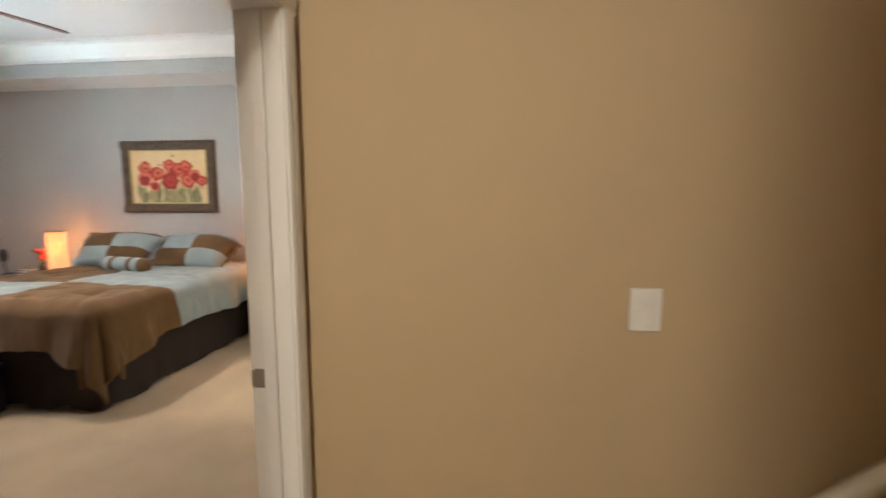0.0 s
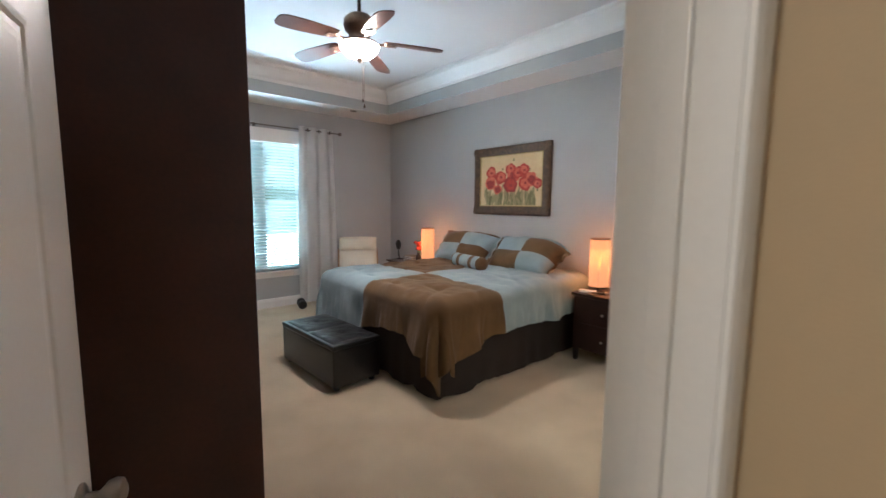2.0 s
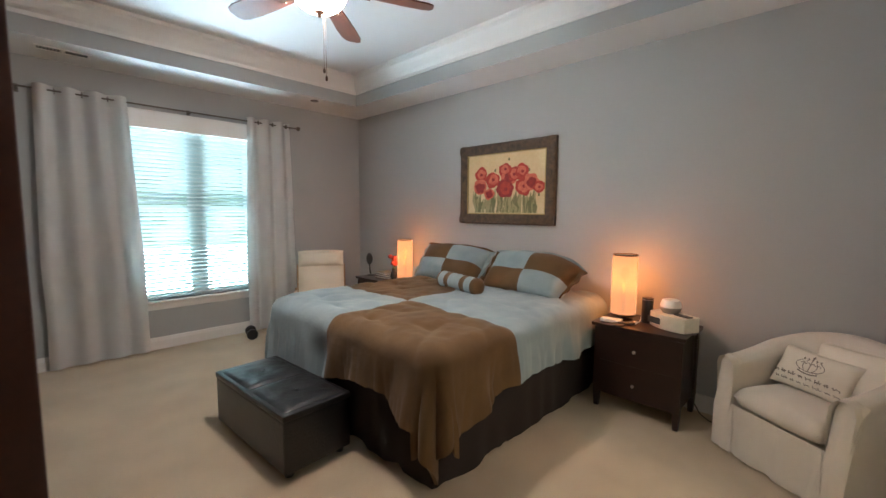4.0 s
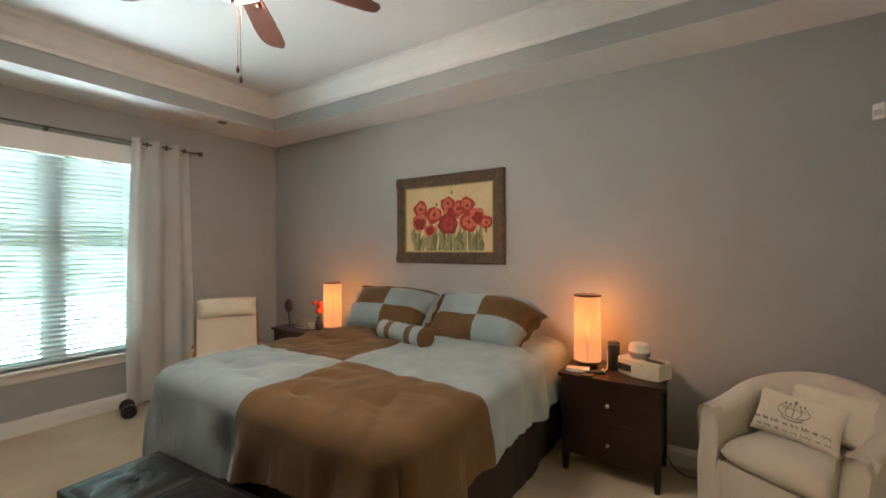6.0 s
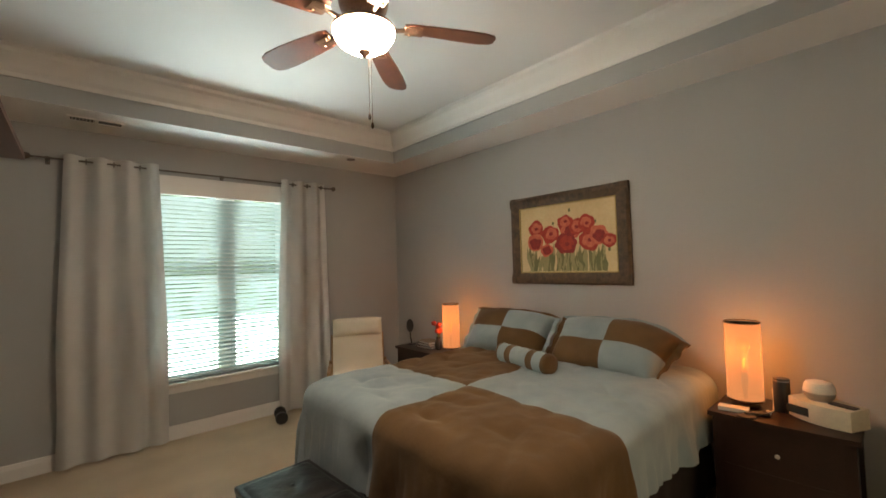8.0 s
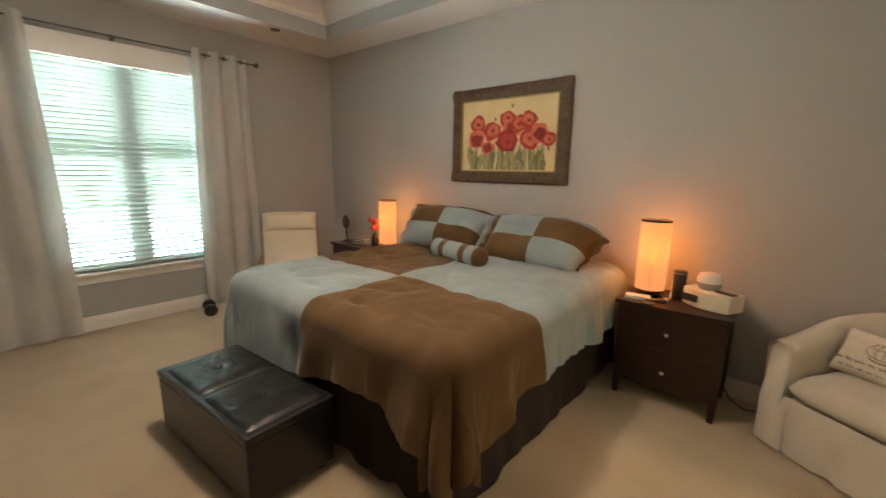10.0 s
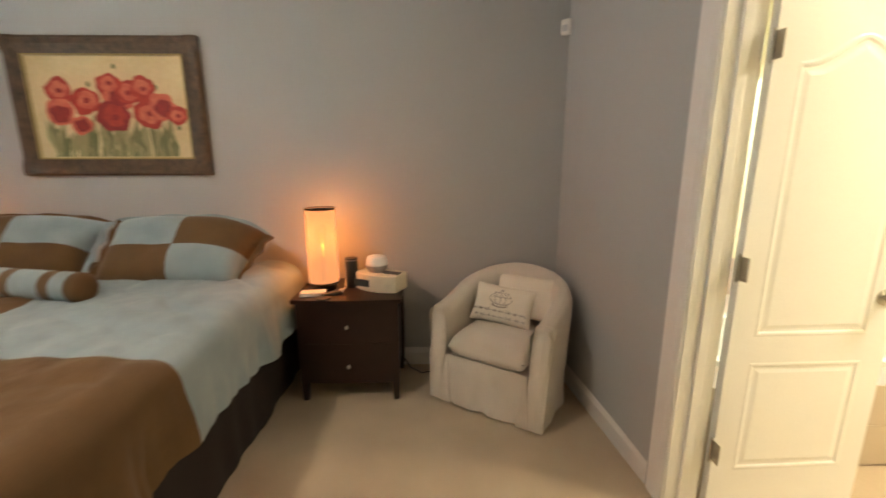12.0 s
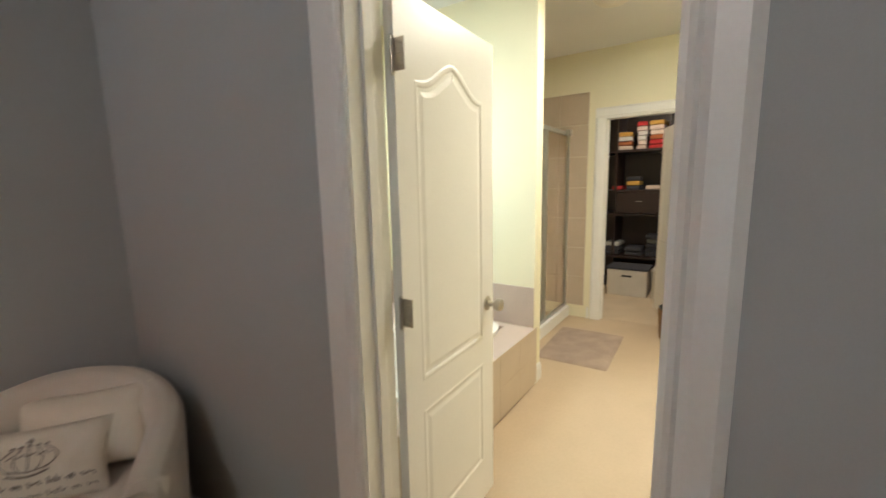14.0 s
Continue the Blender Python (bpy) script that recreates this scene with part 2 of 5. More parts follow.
def baseboard(name, runs):
    bm = bmesh.new()
    for a, b, out in runs:
        sweep(bm, base, (*a, 0), (*b, 0), out=(*out, 0))
    return setting(name, bm, TRIM, "white painted baseboard", "baseboard")


baseboard("baseboard_bedroom", [((XW, YN), (XC, YN), (0, -1)), ((XW, YS), (XW, YN), (1, 0)), ((XC, YN), (XE, BY1 + 0.118), (-1, 0)), ((XE, DY1 + 0.09), (XE, BY0 - 0.1), (-1, 0)), ((XW, YS), (XE, YS), (0, 1))])

# hall
setting("floor_hall", B(XEB, 2.2, -1.6, 1.9, -0.12, -0.002), CARPET, "beige hall carpet", "carpet")
setting("wall_hall_north", B(XEB, 2.2, 1.77, 1.89, 0, 2.8), TAN, "tan painted hall wall with a light switch", "wall")
setting("wall_hall_east", B(1.75, 1.87, -1.6, 1.77, 0, 2.8), TAN, "tan painted hall wall", "wall")
setting("wall_hall_south", B(XEB, 1.75, -1.72, -1.6, 0, 2.8), TAN, "tan painted hall wall", "wall")
# unseen wall added behind the start to shade the north wall's east end
setting("wall_hall_light_blocker", B(0.47, 0.59, -1.6, 0.2, 0, 2.74), TAN, "unseen tan wall added to shade the hall's north wall", "wall")
setting("ceiling_hall", B(XEB, 1.75, -1.6, 1.77, 2.74, 2.82), CEIL, "white hall ceiling", "ceiling")

# bathroom
XB1, YB0, YB1 = 3.15, 1.95, 5.3
setting("floor_bathroom", B(XEB - 0.13, XB1 + 0.1, YB0, YB1, -0.12, 0.004), VINYL, "beige bathroom floor", "floor")
bm = B(XE + 0.051, XEB, 1.95, BY0, 0, 2.8)
box(bm, XE + 0.051, XEB, BY1, YB1, 0, 2.8)
box(bm, XE + 0.051, XEB, BY0, BY1, DH, 2.8)
setting("wall_bath_west", bm, CREAMW, "pale yellow bathroom wall", "wall")
setting("wall_bath_north", B(XEB, XB1, YB1, YB1 + 0.12, 0, 2.8), CREAMW, "pale yellow bathroom wall", "wall")
setting("wall_bath_south", B(XEB, XB1 + 0.1, 1.9, YB0, 0, 2.8), CREAMW, "pale yellow bathroom wall", "wall")
CY0, CY1 = 3.2, 3.93
bm = B(XB1, XB1 + 0.12, YB0, CY0, 0, 2.8)
box(bm, XB1, XB1 + 0.12, CY1, YB1 + 0.12, 0, 2.8)
box(bm, XB1, XB1 + 0.12, CY0, CY1, 2.1, 2.8)
setting("wall_bath_east", bm, CREAMW, "pale yellow bathroom wall with the closet doorway", "wall")
setting("wall_bath_wing", B(1.45, 1.57, 3.975, YB1, 0, 2.8), CREAMW, "pale yellow wing wall beside the tub", "wall")
setting("ceiling_bathroom", B(XEB, XB1, YB0, YB1, 2.75, 2.83), CEIL, "white bathroom ceiling", "ceiling")
# closet
setting("floor_closet", B(XB1 - 0.0, 5.4, 2.4, 4.6, -0.12, 0.0), CARPET, "beige closet carpet", "carpet")
bm = B(5.3, 5.42, 2.4, 4.6, 0, 2.7)
box(bm, XB1 + 0.121, 5.3, 2.3, 2.4, 0, 2.7)
box(bm, XB1 + 0.121, 5.3, 4.6, 4.7, 0, 2.7)
setting("wall_closet", bm, CREAMW, "pale closet walls", "wall")
setting("ceiling_closet", B(XB1 + 0.121, 5.3, 2.4, 4.6, 2.7, 2.78), CEIL, "white closet ceiling", "ceiling")

# ---- doors and door frames ----


def casing(parent, x, y0, y1, h, out, w=0.085, w1=None):
    """Moulded boards round an opening in a wall that faces out (-1 or 1 along x)."""
    def board(w):
        return [(0, 0), (0.012, 0), (0.018, 0.012), (0.014, 0.02), (0.019, 0.035), (0.019, w - 0.02), (0.012, w - 0.008), (0.008, w), (0, w)]
    w1 = w1 or w
    prof = board(w)
    bm = sweep(bmesh.new(), prof, (x, y0, 0), (x, y0, h), up=(0, -1, 0), out=(out, 0, 0))
    part("casing_board", bm, TRIM, parent)
    bm = sweep(bmesh.new(), board(w1), (x, y1, 0), (x, y1, h), up=(0, 1, 0), out=(out, 0, 0))
    part("casing_board", bm, TRIM, parent)
    bm = sweep(bmesh.new(), prof, (x, y0 - w, h + 0.002), (x, y1 + w1, h + 0.002), up=(0, 0, 1), out=(out, 0, 0))
    part("casing_board", bm, TRIM, parent)


def jamb(parent, x0, x1, y0, y1, h, stop_x):
    for a, b, s0, s1 in ((y0, y0 + 0.018, y0 + 0.018, y0 + 0.03), (y1 - 0.018, y1, y1 - 0.03, y1 - 0.018)):
        bm = B(x0, x1, a, b, 0.005, h)
        box(bm, stop_x, stop_x + 0.035, s0, s1, 0.005, h - 0.02, bevel=0.003)
        part("jamb", bm, TRIM, parent)
    part("head_jamb", B(x0, x1, y0 + 0.019, y1 - 0.019, h - 0.018, h), TRIM, parent)


def panel_ring(bm, pts, y, s):
    """A raised moulding along a closed outline on a door's face; s is the side it faces."""
    c = sum((Vector((p[0], 0, p[1])) for p in pts), Vector()) / len(pts)
    loops = []
    for inset, lift in ((0.0, 0.0), (0.006, 0.0015), (0.014, 0.0005), (0.02, -0.003), (0.03, -0.003), (0.045, 0.0)):
        ring = []
        for px, pz in pts:
            d = Vector((px, 0, pz)) - c
            k = Vector((d.x - math.copysign(min(inset, abs(d.x)), d.x), 0, d.z - math.copysign(min(inset, abs(d.z)), d.z))) + c
            ring.append(bm.verts.new((k.x, y + s * lift, k.z)))
        loops.append(ring)
    n = len(pts)
    for p, q in zip(loops, loops[1:]):
        for i in range(n):
            bm.faces.new((p[i], p[(i + 1) % n], q[(i + 1) % n], q[i]))
    bm.faces.new(loops[-1])


def outline(x0, x1, z0, z1, arch):
    pts = [(x0, z0), (x1, z0)]
    for i in range(17):
        s = i / 16
        pts.append((x1 + (x0 - x1) * s, z1 + arch * (0.5 - 0.5 * math.cos(2 * math.pi * s)) ** 1.3))
    return pts


def door_leaf(parent, w, h=2.02, t=0.035):
    """A two-panel door with an arched upper panel; local x from the hinge, y across."""
    bm = B(0, w, -t / 2 + 0.007, t / 2 - 0.007, 0.012, h)
    zs = [(0.2, 0.68, 0.0), (0.79, 1.78, 0.09)]
    for s in (-1, 1):
        y = s * t / 2
        # stiles and rails stand proud round the panels
        box(bm, 0, 0.095, min(y, y - s * 0.01), max(y, y - s * 0.01), 0.012, h)
        box(bm, w - 0.095, w, min(y, y - s * 0.01), max(y, y - s * 0.01), 0.012, h)
        for z0, z1 in ((0.012, 0.2), (0.68, 0.79)):
            box(bm, 0.095, w - 0.095, min(y, y - s * 0.01), max(y, y - s * 0.01), z0, z1)
        # the top rail follows the arch
        n = 16
        for i in range(n):
            xa, xb = 0.095 + (w - 0.19) * i / n, 0.095 + (w - 0.19) * (i + 1) / n
            za = 1.78 + 0.09 * (0.5 - 0.5 * math.cos(2 * math.pi * i / n)) ** 1.3
            zb = 1.78 + 0.09 * (0.5 - 0.5 * math.cos(2 * math.pi * (i + 1) / n)) ** 1.3
            bm.faces.new([bm.verts.new(p) for p in ((xa, y, za), (xb, y, zb), (xb, y, h), (xa, y, h))])
            bm.faces.new([bm.verts.new(p) for p in ((xa, y, za), (xb, y, zb), (xb, y - s * 0.01, zb), (xa, y - s * 0.01, za))])
        for z0, z1, a in zs:
            panel_ring(bm, outline(0.095, w - 0.095, z0, z1, a), y, s)
    return part("leaf", bm, DOORP, parent)


def knob_set(parent, x, z, t=0.035):
    for s in (-1, 1):
        bm = bmesh.new()
        lathe(bm, [(0.0, 0.0), (0.032, 0.0), (0.032, 0.004), (0.026, 0.008), (0.013, 0.01), (0.011, 0.03), (0.016, 0.036), (0.026, 0.044), (0.029, 0.056), (0.025, 0.068), (0.012, 0.074), (0.0, 0.075)], 20)
        bmesh.ops.rotate(bm, verts=bm.verts, cent=(0, 0, 0), matrix=Matrix.Rotation(radians(90) * s, 3, "X"))
        bmesh.ops.translate(bm, verts=bm.verts, vec=(x, -s * t / 2, z))
        smooth(part("door_handle", bm, STEEL, parent, "brushed nickel round door knob"))


def hinge(parent, z, x=0.0, y=0.0, rz=0):
    bm = bmesh.new()
    tube(bm, [(0, 0, -0.05), (0, 0, 0.05)], 0.007, 10)
    for zz in (-0.053, 0.053):
        lathe(bm, [(0, -0.004), (0.006, 0), (0, 0.004)], 8, (0, 0, zz))
    box(bm, 0.004, 0.04, 0.004, 0.0075, -0.045, 0.045, bevel=0.001, seg=1)
    box(bm, -0.004, -0.0075, 0.004, 0.04, -0.045, 0.045, bevel=0.001, seg=1)
    for k in (-0.028, 0.0, 0.028):
        lathe(bm, [(0.004, 0), (0.002, 0.0015), (0, 0.0015)], 8, (0.026, 0.002, k))
    ob = smooth(part("hinge", bm, STEEL, parent, "nickel butt hinge"))
    ob.matrix_local = pose(x, y, z, 0, 0, rz)


# bedroom door, open against the unit
d1 = tagged(new("door_1"), "white two-panel bedroom door standing open", "door", kind="structure")
d1.matrix_world = pose(XE - 0.006, DY0 + 0.045, 0, 0, 0, 165)
door_leaf(d1, 0.82)
knob_set(d1, 0.755, 0.91)
for z in (0.3, 1.06, 1.82):
    hinge(d1, z, 0.0, -0.022, 180)
f1 = tagged(new("trim_door_frame_1"), "white moulded frame of the bedroom doorway", "door frame", kind="structure")
jamb(f1, XE - 0.004, XEB + 0.004, DY0, DY1, DH, XE + 0.045)
casing(f1, XE, DY0 + 0.012, DY1 - 0.012, DH - 0.012, -1, 0.075)
casing(f1, XEB, DY0 + 0.012, DY1 - 0.012, DH - 0.012, 1, 0.075)
bm = B(XE + 0.002, XE + 0.034, DY1 - 0.0205, DY1 - 0.018, 0.9, 0.962, bevel=0.001, seg=1)
box(bm, XE - 0.006, XE + 0.002, DY1 - 0.024, DY1 - 0.0205, 0.905, 0.957)
box(bm, XE + 0.01, XE + 0.02, DY1 - 0.0225, DY1 - 0.0206, 0.918, 0.944)
part("strike_plate", bm, STEEL, f1, "worn nickel strike plate")

# bathroom door, open into the bathroom
d2 = tagged(new("door_2"), "cream-white two-panel bathroom door standing open", "door", kind="structure")
d2.matrix_world = pose(XEB + 0.03, BY1 - 0.022, 0, 0, 0, 1.8)
door_leaf(d2, 0.65)
knob_set(d2, 0.592, 0.94)
for z in (0.3, 1.065, 1.825):
    hinge(d2, z, -0.012, -0.02, -90)
f2 = tagged(new("trim_door_frame_2"), "white moulded frame of the bathroom doorway", "door frame", kind="structure")
jamb(f2, XE - 0.004, XEB + 0.004, BY0, BY1, DH, XE + 0.05)
casing(f2, XE, BY0 + 0.012, BY1 - 0.012, DH - 0.012, -1, 0.098, 0.128)
casing(f2, XEB, BY0 + 0.012, BY1 - 0.012, DH - 0.012, 1, 0.09)

# closet door frame and its open door
f3 = tagged(new("trim_door_frame_3"), "white frame of the closet doorway", "door frame", kind="structure")
jamb(f3, XB1 - 0.004, XB1 + 0.124, CY0, CY1, 2.1, XB1 + 0.05)
casing(f3, XB1, CY0 + 0.012, CY1 - 0.012, 2.088, -1, 0.1)
d3 = tagged(new("door_3"), "white two-panel closet door standing open", "door", kind="structure")
d3.matrix_world = pose(XB1 + 0.135, CY0 + 0.03, 0, 0, 0, 21)
door_leaf(d3, 0.68)

# ---- window ----
GLASS = bpy.data.materials.new("window_glass")
GLASS.use_nodes = True
gb = GLASS.node_tree.nodes["Principled BSDF"]
gb.inputs["Transmission Weight"].default_value, gb.inputs["Roughness"].default_value, gb.inputs["IOR"].default_value = 1.0, 0.0, 1.1
SHGLASS = GLASS.copy()
SHGLASS.name = "shower_glass"
sb = SHGLASS.node_tree.nodes["Principled BSDF"]
sb.inputs["Base Color"].default_value, sb.inputs["Roughness"].default_value = (0.93, 0.91, 0.86, 1), 0.1

win = tagged(new("window_1"), "double white sash window behind wooden blinds", "window", kind="structure")
WM = (WY0 + WY1) / 2 + 0.03
xo = XW - 0.125
for y0, y1 in ((WY0, WM - 0.04), (WM + 0.04, WY1)):
    for z0, z1, dx in ((WZ0, (WZ0 + WZ1) / 2 + 0.02, 0.0), ((WZ0 + WZ1) / 2 - 0.02, WZ1, -0.03)):
        bm = B(xo + dx, xo + dx + 0.028, y0, y0 + 0.045, z0, z1)
        box(bm, xo + dx, xo + dx + 0.028, y1 - 0.045, y1, z0, z1)
        box(bm, xo + dx, xo + dx + 0.028, y0 + 0.045, y1 - 0.045, z0, z0 + 0.045)
        box(bm, xo + dx, xo + dx + 0.028, y0 + 0.045, y1 - 0.045, z1 - 0.045, z1)
        part("window_frame", bm, TRIM, win)
        p = part("pane", B(xo + dx + 0.012, xo + dx + 0.016, y0 + 0.045, y1 - 0.045, z0 + 0.045, z1 - 0.045), GLASS, win)
        p.visible_shadow = False
part("mullion", B(xo - 0.03, XW - 0.105, WM - 0.04, WM + 0.04, WZ0, WZ1), TRIM, win)
part("window_sill", B(XW - 0.1, XW + 0.05, WY0 - 0.06, WY1 + 0.06, WZ0 - 0.03, WZ0, bevel=0.008), TRIM, win)
part("apron", B(XW, XW + 0.016, WY0 - 0.03, WY1 + 0.03, WZ0 - 0.1, WZ0 - 0.031, bevel=0.004), TRIM, win)
bm = B(XW - 0.12, XW - 0.001, WY0, WY0 + 0.012, WZ0, WZ1)
box(bm, XW - 0.12, XW - 0.001, WY1 - 0.012, WY1, WZ0, WZ1)
box(bm, XW - 0.12, XW - 0.001, WY0 + 0.012, WY1 - 0.012, WZ1 - 0.012, WZ1)
part("lining", bm, TRIM, win)

BLIND = mat("white_blind_slat", (0.74, 0.8, 0.79), 0.5, None, 4, 90, 0.05)
bt = BLIND.node_tree
tr = bt.nodes.new("ShaderNodeBsdfTranslucent")
tr.inputs[0].default_value = (0.54, 0.68, 0.66, 1)
mx_ = bt.nodes.new("ShaderNodeMixShader")
mx_.inputs[0].default_value = 0.38
bt.links.new(bt.nodes["Principled BSDF"].outputs[0], mx_.inputs[1])
bt.links.new(tr.outputs[0], mx_.inputs[2])
bt.links.new(mx_.outputs[0], bt.nodes["Material Output"].inputs["Surface"])
bl = thing("window_blind", "white wooden venetian blind, lowered with slats open", "blind", (XW - 0.035, (WY0 + WY1) / 2, 0))
bw = (WY1 - WY0) / 2 - 0.02
part("valance", B(0.037, 0.072, -bw - 0.035, bw + 0.035, WZ1 - 0.13, WZ1 + 0.055, bevel=0.006), TRIM, bl)
part("bottom_rail", B(-0.024, 0.024, -bw, bw, WZ0 + 0.012, WZ0 + 0.03, bevel=0.004), BLIND, bl)
slat_bm = bmesh.new()
box(slat_bm, -0.024, 0.024, -bw, bw, -0.0015, 0.0015)
slat0 = part("slat", slat_bm, BLIND, bl)
pitch_s = 0.043
nsl = int((WZ1 - 0.1 - WZ0 - 0.04) / pitch_s)
for i in range(nsl):
    ob = slat0 if i == 0 else new("slat", slat0.data)
    ob.parent = bl
    ob.matrix_local = pose(0, 0, WZ0 + 0.055 + i * pitch_s, 0, -40, 0)
for y in (-bw * 0.72, 0.05, bw * 0.72):
    part("cord", tube(bmesh.new(), [(0.027, y, WZ0 + 0.03), (0.027, y, WZ1 - 0.08)], 0.0012, 5), BLIND, bl)

# garden seen through the blinds, its daylight put in as emission
OUT = bpy.data.materials.new("garden_daylight")
OUT.use_nodes = True
nt = OUT.node_tree
nt.nodes.clear()
geo = nt.nodes.new("ShaderNodeNewGeometry")
nz = nt.nodes.new("ShaderNodeTexNoise")
nz.inputs["Scale"].default_value, nz.inputs["Detail"].default_value = 2.4, 8
nt.links.new(geo.outputs["Position"], nz.inputs["Vector"])
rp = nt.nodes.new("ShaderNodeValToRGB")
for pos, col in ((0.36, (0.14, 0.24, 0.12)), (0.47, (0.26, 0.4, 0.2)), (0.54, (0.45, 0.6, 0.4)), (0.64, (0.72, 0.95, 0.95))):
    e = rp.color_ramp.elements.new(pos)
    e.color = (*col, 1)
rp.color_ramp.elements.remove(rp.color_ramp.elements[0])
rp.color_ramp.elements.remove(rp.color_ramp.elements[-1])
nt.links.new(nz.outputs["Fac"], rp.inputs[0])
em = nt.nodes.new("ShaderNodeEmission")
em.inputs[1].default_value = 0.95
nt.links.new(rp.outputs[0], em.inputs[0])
mo = nt.nodes.new("ShaderNodeOutputMaterial")
nt.links.new(em.outputs[0], mo.inputs[0])
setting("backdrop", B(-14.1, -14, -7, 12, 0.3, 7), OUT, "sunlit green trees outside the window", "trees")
LAWN = mat("lawn_grass", (0.12, 0.2, 0.05), 0.9, (0.08, 0.14, 0.03), 3, 80, 0.5)
setting("ground", B(-400, XW - 0.3, -400, 400, -0.6, -0.5), LAWN, "green lawn outside the window", "lawn")
CONC = mat("pale_concrete", (0.4, 0.4, 0.38), 0.8, (0.33, 0.33, 0.31), 2, 50, 0.2)
setting("pavement", B(-11.5, -8.6, -5, 12, -0.5, -0.47), CONC, "pale concrete drive outside the window", "drive")

# ---- curtains ----
ct = CURTAIN.node_tree
ctr = ct.nodes.new("ShaderNodeBsdfTranslucent")
ctr.inputs[0].default_value = (0.6, 0.62, 0.6, 1)
cmx = ct.nodes.new("ShaderNodeMixShader")
cmx.inputs[0].default_value = 0.3
ct.links.new(ct.nodes["Principled BSDF"].outputs[0], cmx.inputs[1])
ct.links.new(ctr.outputs[0], cmx.inputs[2])
ct.links.new(cmx.outputs[0], ct.nodes["Material Output"].inputs["Surface"])
ROD = mat("dull_pewter_rod", (0.16, 0.14, 0.12), 0.4, None, 15, 100, 0.03, metal=0.7)
rod = thing("curtain_rod", "thin pewter curtain rod with round ends", "curtain rod")
RX, RZ = XW + 0.085, 2.545
part("pole", tube(bmesh.new(), [(RX, 1.45, RZ), (RX, 4.07, RZ)], 0.008, 12), ROD, rod)
for y in (1.44, 4.08):
    part("finial", lathe(bmesh.new(), [(0, -0.028), (0.02, -0.02), (0.028, 0), (0.02, 0.02), (0, 0.028)], 14, (RX, y, RZ)), ROD, rod)
for y in (1.56, 2.86, 3.97):
    bm = B(XW + 0.001, RX + 0.005, y - 0.006, y + 0.006, RZ - 0.018, RZ - 0.01)
    box(bm, XW + 0.001, XW + 0.006, y - 0.015, y + 0.015, RZ - 0.04, RZ + 0.03)
    part("bracket", bm, ROD, rod)


def curtain(ya, yb, yc, yd, folds, seed):
    """A hanging panel with grommets: ya..yb along the rod, yc..yd at the hem."""
    c = thing("curtain", "off-white patterned grommet curtain hanging to the floor", "curtain", group="window curtains")

    def fn(u, v):
        z = 2.59 - v * 2.57
        k = min(1, v * 1.6)
        y = (ya + (yb - ya) * u) * (1 - k) + (yc + (yd - yc) * u) * k
        amp = 0.042 * (1 - 0.25 * v) + 0.012 * N(u * 4 + seed, v * 2)
        x = RX + amp * math.sin(2 * math.pi * folds * u + 0.35 * N(u * 3 + seed, v * 1.5, 2) * v * 3)
        y += 0.018 * N(u * 6 + seed, v * 3, 7) * v
        return (x, y, z)
    ob = part("cloth", grid(bmesh.new(), 90, 26, fn, thick=0.003), CURTAIN, c)
    for i in range(int(folds * 2)):
        u = (i + 0.5) / (folds * 2)
        y = ya + (yb - ya) * u
        bm = bmesh.new()
        lathe(bm, [(0.016, -0.004), (0.026, -0.003), (0.028, 0), (0.026, 0.003), (0.016, 0.004), (0.014, 0), (0.016, -0.004)], 16)
        bmesh.ops.rotate(bm, verts=bm.verts, cent=(0, 0, 0), matrix=Matrix.Rotation(radians(90), 3, "X"))
        bmesh.ops.translate(bm, verts=bm.verts, vec=(RX, y, RZ))
        smooth(part("grommet", bm, ROD, c))


curtain(1.66, 2.31, 1.62, 2.38, 3.5, 1.3)
curtain(3.45, 3.96, 3.4, 4.0, 3, 8.1)
# ---- bed ----
bed = thing("bed", "king bed with a blue and brown patchwork comforter, made up", "bed")
BX, BHW, BFOOT, BHEAD, BZ = -3.342, 0.955, 2.93, 4.98, 0.79
part("box_spring", B(BX - 0.93, BX + 0.93, BFOOT + 0.05, BHEAD, 0.16, 0.42, bevel=0.03), SKIRT, bed)
part("mattress", B(BX - 0.88, BX + 0.88, BFOOT + 0.1, BHEAD, 0.421, 0.735, bevel=0.06, seg=4), SHEET, bed, "white mattress sheet")
for x in (BX - 0.8, BX + 0.8):
    for y in (BFOOT + 0.25, BHEAD - 0.2):
        part("leg", lathe(bmesh.new(), [(0.02, 0), (0.024, 0.01), (0.022, 0.165)], 12, (x, y, 0.0)), BLACKP, bed)


def skirt_fn(u, v):
    """A pleated valance round the two sides and the foot."""
    L1, L2 = BHEAD - BFOOT - 0.05, 1.9
    s = u * (2 * L1 + L2)
    if s < L1:
        p, n = Vector((BX + 0.95, BHEAD - s, 0)), Vector((1, 0, 0))
    elif s < L1 + L2:
        p, n = Vector((BX + 0.95 - (s - L1), BFOOT + 0.05, 0)), Vector((0, -1, 0))
    else:
        p, n = Vector((BX - 0.95, BFOOT + 0.05 + (s - L1 - L2), 0)), Vector((-1, 0, 0))
    w = v * (0.006 * math.sin(s * 27 + 4 * N(s * 2, 0.3)) + 0.026 * N(s * 2.6, 1.7))
    hem = 0.03 + 0.03 * N(s * 3.1, 5.0) + 0.022 * abs(N(s * 9.0, 2.0)) + 0.01 * math.sin(s * 17)
    return p + n * (0.005 + 0.02 * v + w) + Vector((0, 0, 0.44 + (hem - 0.44) * v))


part("bed_skirt", grid(bmesh.new(), 300, 8, skirt_fn, thick=0.004), SKIRT, bed, "dark brown ruffled bed skirt")

